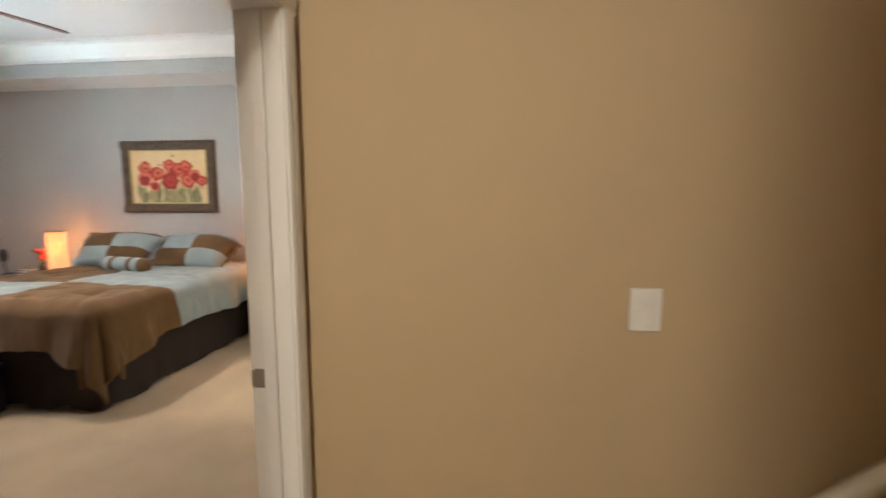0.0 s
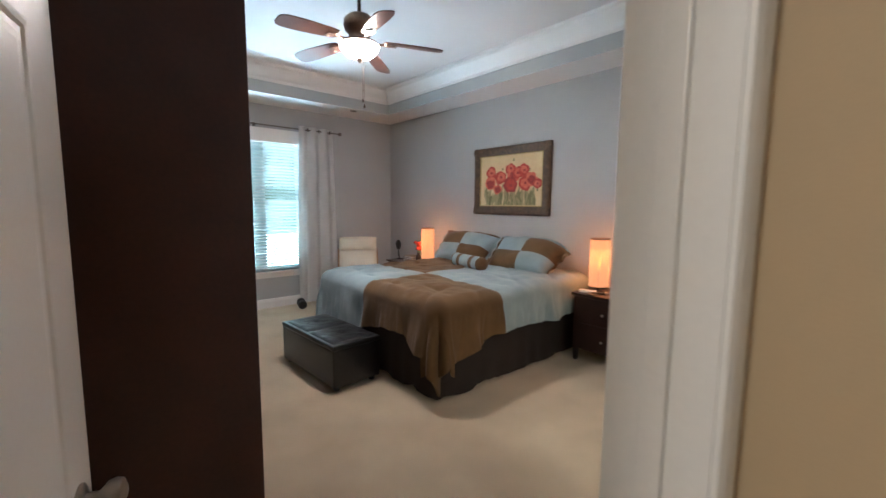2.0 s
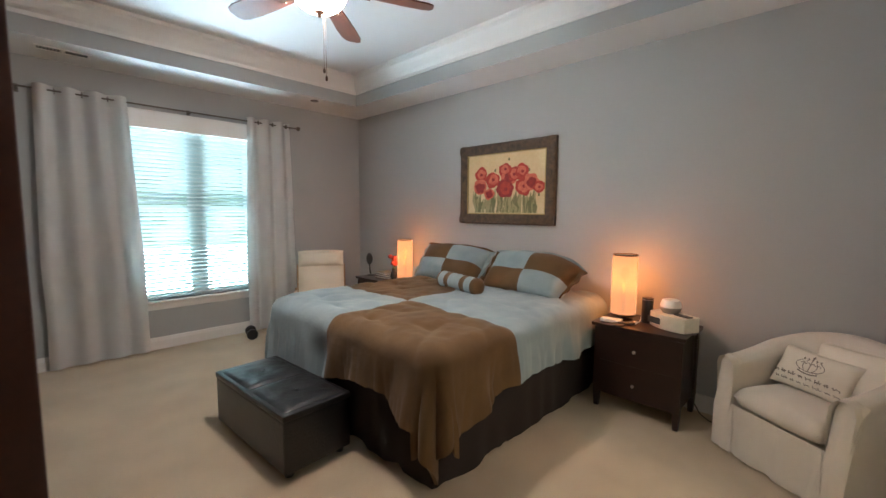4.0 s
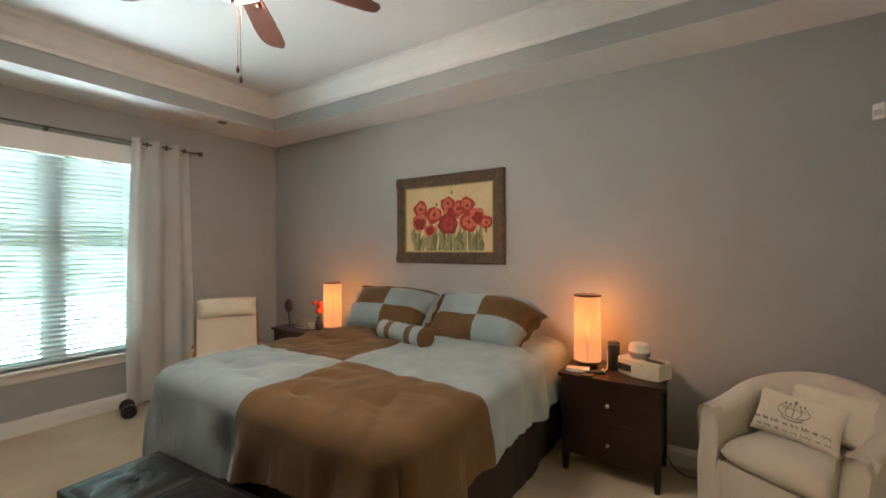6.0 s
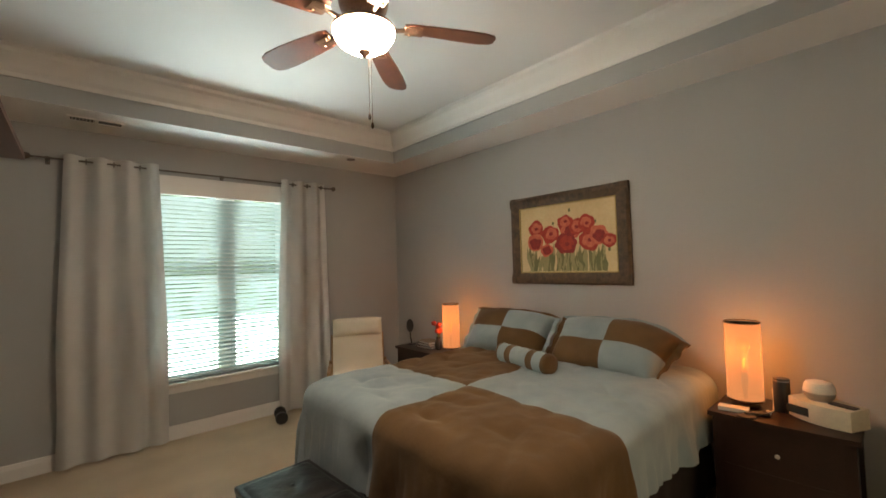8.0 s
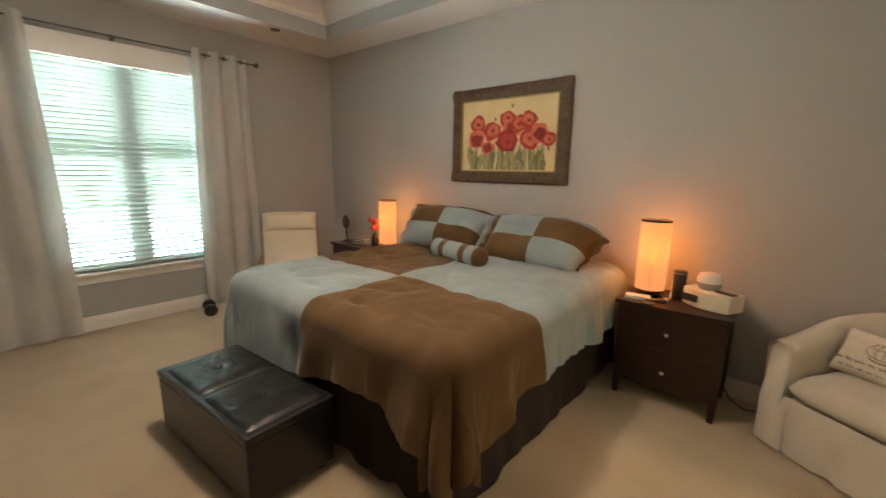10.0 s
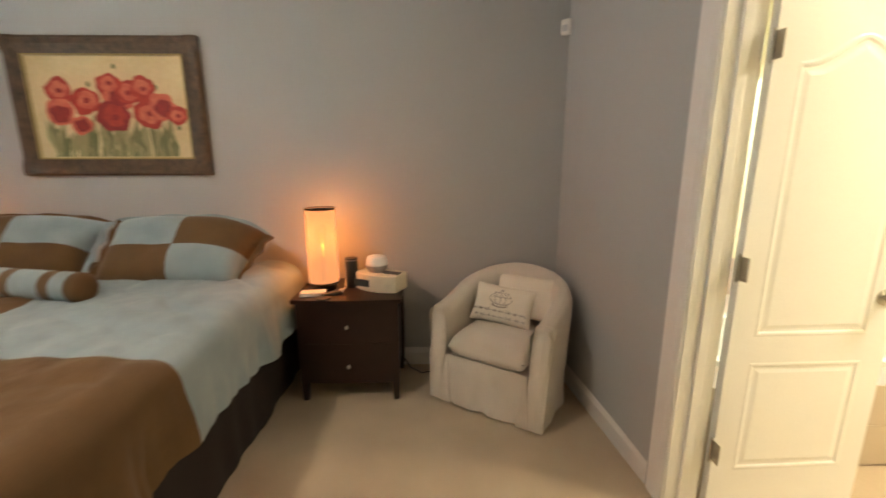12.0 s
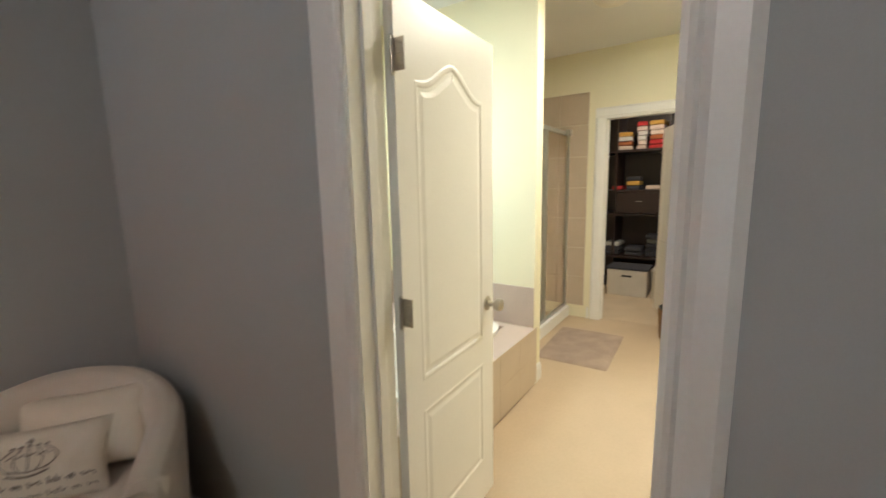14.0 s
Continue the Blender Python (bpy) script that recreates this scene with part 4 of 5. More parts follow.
def shell_fn(u, v):
    p, n, k = u_path(u)
    top = 0.6 + 0.185 * math.sin(math.pi / 2 * (1 - abs(2 * u - 1))) ** 1.6
    T = 0.115
    rows = [(-0.012, 0.018), (-0.014, 0.12), (-0.012, 0.28), (-0.004, 0.45), (0.004, top - 0.06), (-0.012, top - 0.015), (-0.045, top), (-T + 0.03, top - 0.008), (-T, top - 0.05), (-T - 0.005, 0.45), (-T + 0.01, 0.2)]
    f = v * (len(rows) - 1)
    i = min(int(f), len(rows) - 2)
    g = f - i
    o = rows[i][0] + (rows[i + 1][0] - rows[i][0]) * g
    z = rows[i][1] + (rows[i + 1][1] - rows[i][1]) * g
    low = max(0.0, 1 - z / 0.3) if v < 0.5 else 0.0
    o += low * 0.012 * math.sin(u * 55) * (0.5 + N(u * 9, 0.2)) + 0.004 * N(u * 14, z * 9)
    q = p + n * o
    return (q.x, q.y, z)


bm = grid(bmesh.new(), 90, 30, shell_fn)
ob = part("back_shell", bm, SLIP, tc)
# arm fronts
for s in (-1, 1):
    def ff(u, v):
        x = s * (TR + 0.008 - u * 0.118)
        top = 0.556 + 0.052 * math.sin(math.pi * (0.12 + 0.76 * u)) ** 0.7
        z = 0.018 + v * (top - 0.018)
        bul = 0.022 * math.sin(math.pi * u) ** 0.5 * (0.4 + 0.6 * v)
        flare = 0.02 * (1 - v) ** 2
        tuck = 0.035 * max(0.0, (v - 0.9) / 0.1) ** 2 + 0.045 * max(0.0, v - 0.45) / 0.55
        return (x - s * 0.02 * (1 - v) * (1 - u), -TD - 0.001 - bul - flare + tuck + 0.006 * N(u * 5, v * 6, s), z)
    part("arm_front", grid(bmesh.new(), 10, 14, ff), SLIP, tc)
part("seat_base", B(-0.25, 0.25, -TD + 0.03, 0.22, 0.1, 0.3), SLIP, tc)


def seat_skirt(u, v):
    x = (u * 2 - 1) * 0.256
    z = 0.315 - v * 0.297
    return (x, -TD - 0.004 - 0.022 * v + 0.012 * v * math.sin(u * 16 + N(u * 4, 1.1) * 2) + 0.004 * N(u * 8, v * 4), z)


part("front_skirt", grid(bmesh.new(), 40, 10, seat_skirt, thick=0.004), SLIP, tc)
for x in (-0.25, 0.25):
    def pl_fn(u, v):
        k = u * 2 - 1
        return (x + k * 0.028 * (0.3 + v), -TD - 0.027 - 0.008 * abs(k) * v + 0.02 * (1 - v), 0.3 - v * 0.285)
    part("corner_pleat", grid(bmesh.new(), 8, 8, pl_fn, thick=0.003), SLIP, tc)


def cushion_fn(side):
    def fn(u, v):
        a, b = u * 2 - 1, v * 2 - 1
        f = max(0.0, (1 - abs(a) ** 7) * (1 - abs(b) ** 7)) ** 0.3
        back = max(0.0, b)
        x = a * 0.24 * (1 - 0.25 * back ** 2)
        y = -0.055 + b * 0.285
        z = 0.375 + side * 0.072 * f + (0.012 * (1 - a * a) * (1 - b * b) if side > 0 else 0) + 0.005 * f * N(a * 3, b * 3, side)
        return (x, y, z)
    return fn


bm = bmesh.new()
grid(bm, 26, 26, cushion_fn(1)), grid(bm, 26, 26, cushion_fn(-1))
bmesh.ops.remove_doubles(bm, verts=bm.verts, dist=0.0004)
part("seat_cushion", bm, SLIP, tc)


def local_to_world(base, m):
    return base.matrix_basis @ m


def throw_pillow(m, w, h, label, printed):
    p = thing("throw_pillow", label, "pillow", group="pillows on the tub chair")
    p.matrix_world = local_to_world(tc, m)
    part("cover", pillow_bm(w, h, 0.12, 26, 18, seed=w * 9), PILLOWC, p)
    if not printed:
        return

    def on(x, z, off=0.003):
        a, b = x / (w / 2), z / (h / 2)
        f = max(0.0, (1 - a ** 4) * (1 - b ** 4)) ** 0.55
        return (x, -0.06 * f * 1.06 - off, z)
    # a crown drawn in strokes
    bm = bmesh.new()
    for k in range(-2, 3):
        # arched ribs that swell out from the band and bend in to a bead
        pts = [on(k * 0.02, -0.012)] + [on(k * (0.02 + 0.016 * math.sin(math.pi * q / 6)), -0.012 + 0.068 * q / 6) for q in range(1, 7)]
        tube(bm, pts, 0.0019, 5)
        lathe(bm, [(0, -0.006), (0.006, 0), (0, 0.006)], 8, on(k * 0.021, 0.061))
    for k in range(4):
        x0, x1 = -0.052 + k * 0.026, -0.026 + k * 0.026
        tube(bm, [on(x0, 0.03), on((x0 + x1) / 2, 0.04), on(x1, 0.03)], 0.002, 5)
    tube(bm, [on(0, 0.06), on(0, 0.085)], 0.003, 5)
    tube(bm, [on(-0.008, 0.076), on(0.008, 0.076)], 0.0028, 5)
    for z, t in ((-0.012, 0.002), (-0.026, 0.0035)):
        tube(bm, [on(-0.05, z + 0.008), on(-0.026, z), on(0, z - 0.003), on(0.026, z), on(0.05, z + 0.008)], t, 6)
    part("crown_print", bm, INK, p, "grey printed crown")
    # lines of script too faint to read, as plain bars
    r2 = random.Random(7)
    bm = bmesh.new()
    for z, hh, x0, x1 in ((-0.055, 0.016, -0.17, 0.17), (-0.09, 0.012, -0.15, 0.16)):
        x = x0
        while x < x1:
            l = r2.uniform(0.02, 0.05)
            tube(bm, [on(x + l * q / 8, z + hh * (0.45 * math.sin(q * 2.3 + x * 40) + (0.5 if q in (0, 5) else 0))) for q in range(9)], hh * 0.15, 5)
            x += l + 0.014
    part("script_print", bm, INK, p, "grey printed script lines")


throw_pillow(pose(-0.045, 0.005, 0.565, -30, 2, 4), 0.4, 0.25, "off-white cushion printed with a grey crown", True)
throw_pillow(pose(0.05, 0.13, 0.6, -24, -3, -6), 0.42, 0.28, "plain off-white cushion propped in the chair", False)

# ---- cream lounge chair ----
pc = thing("lounge_chair", "cream cushioned lounge chair with a bentwood frame", "armchair", (-5.45, 4.05, 0), 62)


def lounge_fn(off):
    prof = [(-0.36, 0.36), (-0.3, 0.41), (-0.1, 0.39), (0.12, 0.345), (0.2, 0.37), (0.25, 0.48), (0.3, 0.66), (0.35, 0.86), (0.375, 0.97)]

    def fn(u, v):
        f = v * (len(prof) - 1)
        i = min(int(f), len(prof) - 2)
        g = f - i
        y = prof[i][0] + (prof[i + 1][0] - prof[i][0]) * g
        z = prof[i][1] + (prof[i + 1][1] - prof[i][1]) * g
        a = u * 2 - 1
        pad = (1 - abs(a) ** 6) * 0.03 * (1 + 0.25 * math.sin(v * 30))
        return (a * 0.28, y - (0.03 + pad * 0.5 if off else 0), z + (0.05 * (1 - v) + pad if off else 0))
    return fn


bm = bmesh.new()
grid(bm, 16, 40, lounge_fn(True)), grid(bm, 16, 40, lounge_fn(False))
bmesh.ops.bridge_loops(bm, edges=[e for e in bm.edges if e.is_boundary][:0] or [e for e in bm.edges if e.is_boundary])
part("seat_cushion", bm, POANG, pc)
part("headrest", pillow_bm(0.57, 0.2, 0.09, 20, 10, seed=3), POANG, pc).matrix_local = pose(0, 0.29, 0.885, -12, 0, 0)
for s in (-1, 1):
    x = s * 0.31
    arm = [(x, -0.4, 0.02), (x, -0.43, 0.2), (x, -0.43, 0.42), (x, -0.36, 0.53), (x, -0.1, 0.53), (x, 0.16, 0.5), (x, 0.26, 0.47)]
    part("arm", tube(bmesh.new(), arm, 0.018, 8), BIRCH, pc)
    part("runner", tube(bmesh.new(), [(x, -0.4, 0.02), (x, 0.0, 0.02), (x, 0.4, 0.02)], 0.018, 8), BIRCH, pc)
    part("side_rail", tube(bmesh.new(), [(x * 0.93, -0.36, 0.34), (x * 0.93, 0.0, 0.33), (x * 0.93, 0.2, 0.33), (x * 0.93, 0.29, 0.5), (x * 0.93, 0.37, 0.8)], 0.014, 8), BIRCH, pc)
    part("back_post", tube(bmesh.new(), [(x, 0.34, 0.02), (x, 0.3, 0.3), (x, 0.27, 0.52)], 0.016, 8), BIRCH, pc)

# ---- framed print ----
pic = thing("framed_picture", "framed print of red poppies over the bed", "picture")
PX0, PX1, PZ0, PZ1 = -4.07, -2.875, 1.37, 2.215
FRM = mat("woven_brown_frame", (0.13, 0.075, 0.035), 0.45, (0.035, 0.022, 0.013), 26, 130, 0.5, 70, dist=0.01)
fw = 0.105
prof = [(0.0, 0.0), (0.022, 0.0), (0.038, 0.018), (0.04, 0.05), (0.032, 0.085), (0.026, fw), (0.0, fw)]
for a, b, up in (((PX0, PZ0), (PX1, PZ0), (0, 0, 1)), ((PX0, PZ1), (PX1, PZ1), (0, 0, -1))):
    part("frame_rail", sweep(bmesh.new(), prof, (a[0], YN, a[1]), (b[0], YN, b[1]), up=up, out=(0, -1, 0)), FRM, pic)
for x, up in ((PX0, (1, 0, 0)), (PX1, (-1, 0, 0))):
    part("frame_stile", sweep(bmesh.new(), prof, (x, YN - 0.0006, PZ0), (x, YN - 0.0006, PZ1), up=up, out=(0, -1.01, 0)), FRM, pic)
GOLD = mat("gold_fillet", (0.42, 0.3, 0.12), 0.35, None, 20, 90, 0.1, metal=0.7)
bm = bmesh.new()
box(bm, PX0 + fw, PX1 - fw, YN - 0.026, YN - 0.004, PZ0 + fw, PZ0 + fw + 0.01)
box(bm, PX0 + fw, PX1 - fw, YN - 0.026, YN - 0.004, PZ1 - fw - 0.01, PZ1 - fw)
box(bm, PX0 + fw, PX0 + fw + 0.01, YN - 0.026, YN - 0.004, PZ0 + fw + 0.01, PZ1 - fw - 0.01)
box(bm, PX1 - fw - 0.01, PX1 - fw, YN - 0.026, YN - 0.004, PZ0 + fw + 0.01, PZ1 - fw - 0.01)
part("fillet", bm, GOLD, pic)
PAPER = mat("cream_print_ground", (0.72, 0.58, 0.33), 0.5, (0.6, 0.45, 0.22), 3.5, 40, 0.05)
part("print", B(PX0 + fw + 0.01, PX1 - fw - 0.01, YN - 0.014, YN - 0.006, PZ0 + fw + 0.01, PZ1 - fw - 0.01), PAPER, pic, "cream painted ground")
iw, ih = PX1 - PX0 - 2 * fw - 0.02, PZ1 - PZ0 - 2 * fw - 0.02
RED = [mat("poppy_red", (0.52, 0.05, 0.025), 0.6, (0.3, 0.02, 0.012), 22, 90, 0.1), mat("poppy_scarlet", (0.68, 0.19, 0.1), 0.6, (0.5, 0.07, 0.04), 22, 90, 0.1), mat("poppy_crimson", (0.36, 0.025, 0.02), 0.6, (0.2, 0.012, 0.01), 22, 90, 0.1)]
GRN = [mat("painted_stem_green", (0.13, 0.14, 0.05), 0.6, (0.2, 0.19, 0.08), 12, 60, 0.1), mat("painted_pale_green", (0.27, 0.25, 0.11), 0.6, (0.36, 0.31, 0.15), 12, 60, 0.1)]
rp_ = random.Random(11)


def on_print(fx, fz):
    return PX0 + fw + 0.01 + fx * iw, PZ0 + fw + 0.01 + fz * ih


flowers = [(0.19, 0.67, 0.079, 0), (0.17, 0.46, 0.090, 1), (0.30, 0.33, 0.066, 1), (0.35, 0.56, 0.086, 0), (0.51, 0.73, 0.072, 0), (0.56, 0.58, 0.086, 1), (0.52, 0.41, 0.100, 2), (0.64, 0.65, 0.079, 0), (0.73, 0.69, 0.072, 0), (0.75, 0.44, 0.093, 0), (0.84, 0.51, 0.083, 1), (0.94, 0.43, 0.062, 0)]
for k in range(90):
    fx = rp_.uniform(0.1, 0.92)
    x, z = on_print(fx, 0.01)
    top = rp_.uniform(0.16, 0.46)
    x2, z2 = on_print(min(0.97, max(0.03, fx + rp_.uniform(-0.06, 0.06))), top)
    w = rp_.uniform(0.006, 0.026)
    bm = bmesh.new()
    yy = YN - 0.0146 - 0.00001 * k
    mx = (x + x2) / 2 + rp_.uniform(-0.02, 0.02)
    vs = [bm.verts.new(p) for p in ((x - w * 0.5, yy, z), (x + w * 0.5, yy, z), (mx + w, yy, (z + z2) / 2), (x2, yy, z2), (mx - w, yy, (z + z2) / 2))]
    bm.faces.new(vs)
    part("painted_stem", bm, GRN[k % 2], pic)
for k, (fx, fz, r, c) in enumerate(flowers):
    x, z = on_print(fx, fz)
    for j in range(3):
        bm = bmesh.new()
        yy = YN - 0.0153 - 0.0006 * k - 0.00015 * j
        ox, oz = rp_.uniform(-0.25, 0.25) * r * iw * 0.55, rp_.uniform(-0.25, 0.25) * r * iw * 0.55
        rr = r * iw * (1.15, 0.75, 0.25)[j]
        vs = []
        for i in range(26):
            a = 2 * math.pi * i / 26
            q = rr * (1 + 0.28 * N(math.cos(a) * 1.6 + k * 3, math.sin(a) * 1.6, j * 2.0))
            vs.append(bm.verts.new((x + ox * (j > 0) + q * math.cos(a), yy, z + oz * (j > 0) + 0.85 * q * math.sin(a))))
        bm.faces.new(vs)
        part("painted_petal", bm, RED[(c + (0, 1, 2)[j]) % 3] if j < 2 else RED[2], pic)
for fx, fz in ((0.56, 0.9), (0.38, 0.73), (0.81, 0.7), (0.13, 0.27), (0.93, 0.3)):
    x, z = on_print(fx, fz)
    bm = bmesh.new()
    bm.faces.new([bm.verts.new((x + 0.012 * math.cos(i * 0.524), YN - 0.0149, z + 0.017 * math.sin(i * 0.524))) for i in range(12)])
    part("painted_bud", bm, GRN[0], pic)

# ---- ceiling fan ----
FX, FY = -3.14, 2.79
fan = thing("ceiling_fan", "bronze ceiling fan with five wooden blades and a lit bowl", "ceiling fan", (FX, FY, 0))
smooth(part("canopy", lathe(bmesh.new(), [(0, ZT), (0.075, ZT), (0.075, ZT - 0.02), (0.05, ZT - 0.07), (0.016, ZT - 0.08)], 28), BRONZE, fan))
part("downrod", tube(bmesh.new(), [(0, 0, 2.94), (0, 0, ZT - 0.07)], 0.014, 14), BRONZE, fan)
FANM = mat("fan_bronze_nickel", (0.34, 0.23, 0.17), 0.3, (0.2, 0.12, 0.08), 12, 90, 0.05, metal=0.85)
smooth(part("motor", lathe(bmesh.new(), [(0.02, 2.965), (0.045, 2.955), (0.09, 2.94), (0.118, 2.912), (0.124, 2.87), (0.112, 2.83), (0.086, 2.805), (0.075, 2.78), (0.08, 2.76), (0.07, 2.75), (0, 2.75)], 36), FANM, fan))
BOWL = glow("frosted_glass_bowl_lit", (1.0, 0.82, 0.66), 90.0, (0.9, 0.85, 0.75))
smooth(part("light_bowl", lathe(bmesh.new(), [(0.146, 2.722), (0.15, 2.715), (0.146, 2.7), (0.126, 2.668), (0.09, 2.642), (0.045, 2.628), (0, 2.624)], 36), BOWL, fan, "lit frosted glass bowl"))
smooth(part("fitter_pan", lathe(bmesh.new(), [(0.06, 2.752), (0.1, 2.748), (0.148, 2.737), (0.155, 2.727), (0.153, 2.719), (0.147, 2.723), (0.06, 2.73)], 36), FANM, fan, "bronze fitter above the bowl"))
smooth(part("finial", lathe(bmesh.new(), [(0.028, 2.628), (0.03, 2.62), (0.016, 2.608), (0.01, 2.595), (0, 2.59)], 16), FANM, fan))
BLADE = mat("walnut_fan_blade", (0.16, 0.06, 0.035), 0.35, (0.1, 0.035, 0.02), 7, 60, 0.06)
for k in range(5):
    a0 = radians(FAN_A + 72 * k)
    bm = bmesh.new()
    wid = [(0.2, 0.045), (0.24, 0.055), (0.36, 0.065), (0.5, 0.073), (0.6, 0.07), (0.645, 0.055), (0.66, 0.03)]
    rows = [[bm.verts.new((r, s * w, z + s * w * 0.2)) for s in (-1, 1) for z in ((0.004, -0.004) if s < 0 else (-0.004, 0.004))] for r, w in wid]
    for p, q in zip(rows, rows[1:]):
        for i in range(4):
            bm.faces.new((p[i], p[(i + 1) % 4], q[(i + 1) % 4], q[i]))
    bm.faces.new(rows[0]), bm.faces.new(rows[-1])
    b = part("blade", bm, BLADE, fan, "dark walnut fan blade")
    b.matrix_local = pose(0, 0, 2.768, 0, 4, math.degrees(a0))
    bm = bmesh.new()
    tube(bm, [(0.1, 0, -0.012), (0.15, 0.0, -0.02), (0.2, 0, -0.012), (0.27, 0, -0.008)], 0.011, 8)
    box(bm, 0.2, 0.29, -0.035, 0.035, -0.017, -0.0105, bevel=0.003, seg=1)
    lathe(bm, [(0.008, -0.004), (0.006, -0.008), (0, -0.009)], 8, (0.225, 0.02, -0.016))
    lathe(bm, [(0.008, -0.004), (0.006, -0.008), (0, -0.009)], 8, (0.265, -0.02, -0.016))
    smooth(part("blade_bracket", bm, FANM, b))
for dx, l in ((-0.012, 0.3), (0.012, 0.35)):
    ch = part("pull_chain", tube(bmesh.new(), [(dx, 0.03, 2.63), (dx, 0.03, 2.63 - l)], 0.0016, 6), FANM, fan)
    part("chain_fob", lathe(bmesh.new(), [(0, 0), (0.006, 0.004), (0.008, 0.016), (0.004, 0.032), (0, 0.034)], 12, (dx, 0.03, 2.63 - l - 0.034)), BRONZE, ch)

# ---- wall unit ----
wu = thing("wall_unit", "tall dark-stained wooden wall unit beside the door", "wardrobe")
part("end_panel", B(-1.785, -1.75, 0.68, 1.55, 0.0, 2.42, bevel=0.003), ARMOIRE, wu)
part("carcass", B(-3.4, -1.787, 0.68, 1.42, 0.08, 2.2, bevel=0.003), ARMOIRE, wu)
part("plinth", B(-3.38, -1.79, 0.9, 1.38, 0.0, 0.078), ARMOIRE, wu)
for x0 in (-3.39, -2.85, -2.31):
    dr = part("cabinet_door", B(x0, x0 + 0.52, 1.422, 1.442, 0.1, 2.17, bevel=0.004), ARMOIRE, wu)
    part("handle", tube(bmesh.new(), [(x0 + 0.48, 1.445, 1.0), (x0 + 0.48, 1.468, 1.02), (x0 + 0.48, 1.468, 1.16), (x0 + 0.48, 1.445, 1.18)], 0.005, 8), STEEL, dr)
cor = [(0.0, 0.0), (0.12, 0.0), (0.12, 0.03), (0.1, 0.09), (0.07, 0.15), (0.05, 0.2), (0.0, 0.2)]
part("cornice", sweep(bmesh.new(), cor, (-4.55, 1.42, 2.205), (-1.787, 1.42, 2.205), out=(0, 1, 0)), ARMOIRE, wu, "dark sloping cornice")
part("upper_shelf", B(-4.55, -1.788, 0.68, 1.418, 2.206, 2.25), ARMOIRE, wu)
part("far_panel", B(-4.5, -4.46, 0.68, 1.3, 0.0, 2.2), ARMOIRE, wu)

# ---- small fixtures ----
sw = thing("light_switch", "white rocker light switch on the tan hall wall", "light switch", (0.757, 1.77, 1.16))
part("plate", B(-0.046, 0.046, -0.007, 0, -0.066, 0.066, bevel=0.003), PLASTIC, sw)
part("rocker", B(-0.017, 0.017, -0.011, -0.0071, -0.034, 0.034, bevel=0.002), PLASTIC, sw)
for z in (-0.048, 0.048):
    part("screw", lathe(bmesh.new(), [(0.003, 0), (0, 0.001)], 8, (0, 0, 0)), PLASTIC, sw).matrix_local = pose(0, -0.0072, z, 90, 0, 0)
se = thing("alarm_sensor", "small white alarm sensor in the wall corner", "sensor", (XC - 0.03, YN - 0.035, 2.27), -45)
part("body", B(-0.03, 0.03, -0.02, 0.02, -0.045, 0.045, bevel=0.012), PLASTIC, se)
part("lens", B(-0.018, 0.018, -0.024, -0.0201, -0.028, 0.008, bevel=0.004), mat("sensor_lens", (0.5, 0.5, 0.5), 0.3), se)


def vent(x, y, w, d, n):
    v = thing("ceiling_vent", "white slotted vent in the ceiling soffit", "vent", (x, y, ZS))
    bm = B(-d, d, -w, -w + 0.02, -0.008, 0)
    box(bm, -d, d, w - 0.02, w, -0.008, 0)
    box(bm, -d, -d + 0.015, -w + 0.02, w - 0.02, -0.008, 0)
    box(bm, d - 0.015, d, -w + 0.02, w - 0.02, -0.008, 0)
    part("frame", bm, TRIM, v)
    part("backing", B(-d + 0.015, d - 0.015, -w + 0.02, w - 0.02, -0.002, -0.0005), BLACKP, v)
    part("divider", B(-d + 0.015, d - 0.015, -0.012, 0.012, -0.008, -0.0021), TRIM, v)
    for k in range(n):
        yy = -w + 0.03 + (w - 0.05) * k / (n - 1)
        s = part("slat", B(-d + 0.015, d - 0.015, yy, yy + 0.004, -0.008, -0.0021), TRIM, v)


vent(-5.76, 1.86, 0.18, 0.06, 7)
sd = thing("ceiling_speaker", "small dark round fitting in the soffit", "ceiling fitting", (-5.63, 4.1, ZS - 0.006))
part("disc", lathe(bmesh.new(), [(0, 0), (0.045, 0), (0.05, 0.006), (0, 0.006)], 20), mat("dull_grey_metal", (0.12, 0.1, 0.09), 0.5), sd)
db = thing("dumbbell", "black dumbbell on the carpet by the curtain", "dumbbell", (-5.84, 3.34, 0.0), 165)
for s in (-1, 1):
    bm = bmesh.new()
    lathe(bm, [(0, -0.03), (0.05, -0.03), (0.06, -0.02), (0.06, 0.02), (0.05, 0.03), (0, 0.03)], 18)
    bmesh.ops.rotate(bm, verts=bm.verts, cent=(0, 0, 0), matrix=Matrix.Rotation(radians(90), 3, "Y"))
    bmesh.ops.translate(bm, verts=bm.verts, vec=(s * 0.09, 0, 0.06))
    part("weight", bm, BLACKP, db)
part("grip", tube(bmesh.new(), [(-0.06, 0, 0.06), (0.06, 0, 0.06)], 0.014, 10), STEEL, db)
hr = thing("handrail", "cream wooden handrail on the hall wall", "handrail")
part("rail", tube(bmesh.new(), [(1.2, 1.66, 0.62), (1.35, 1.66, 0.73), (1.6, 1.66, 0.91), (1.74, 1.66, 1.01)], 0.028, 12), TRIM, hr)
for x, z in ((1.35, 0.71), (1.65, 0.93)):
    part("bracket", tube(bmesh.new(), [(x, 1.66, z), (x, 1.69, z - 0.05), (x, 1.769, z - 0.06)], 0.008, 8), STEEL, hr)

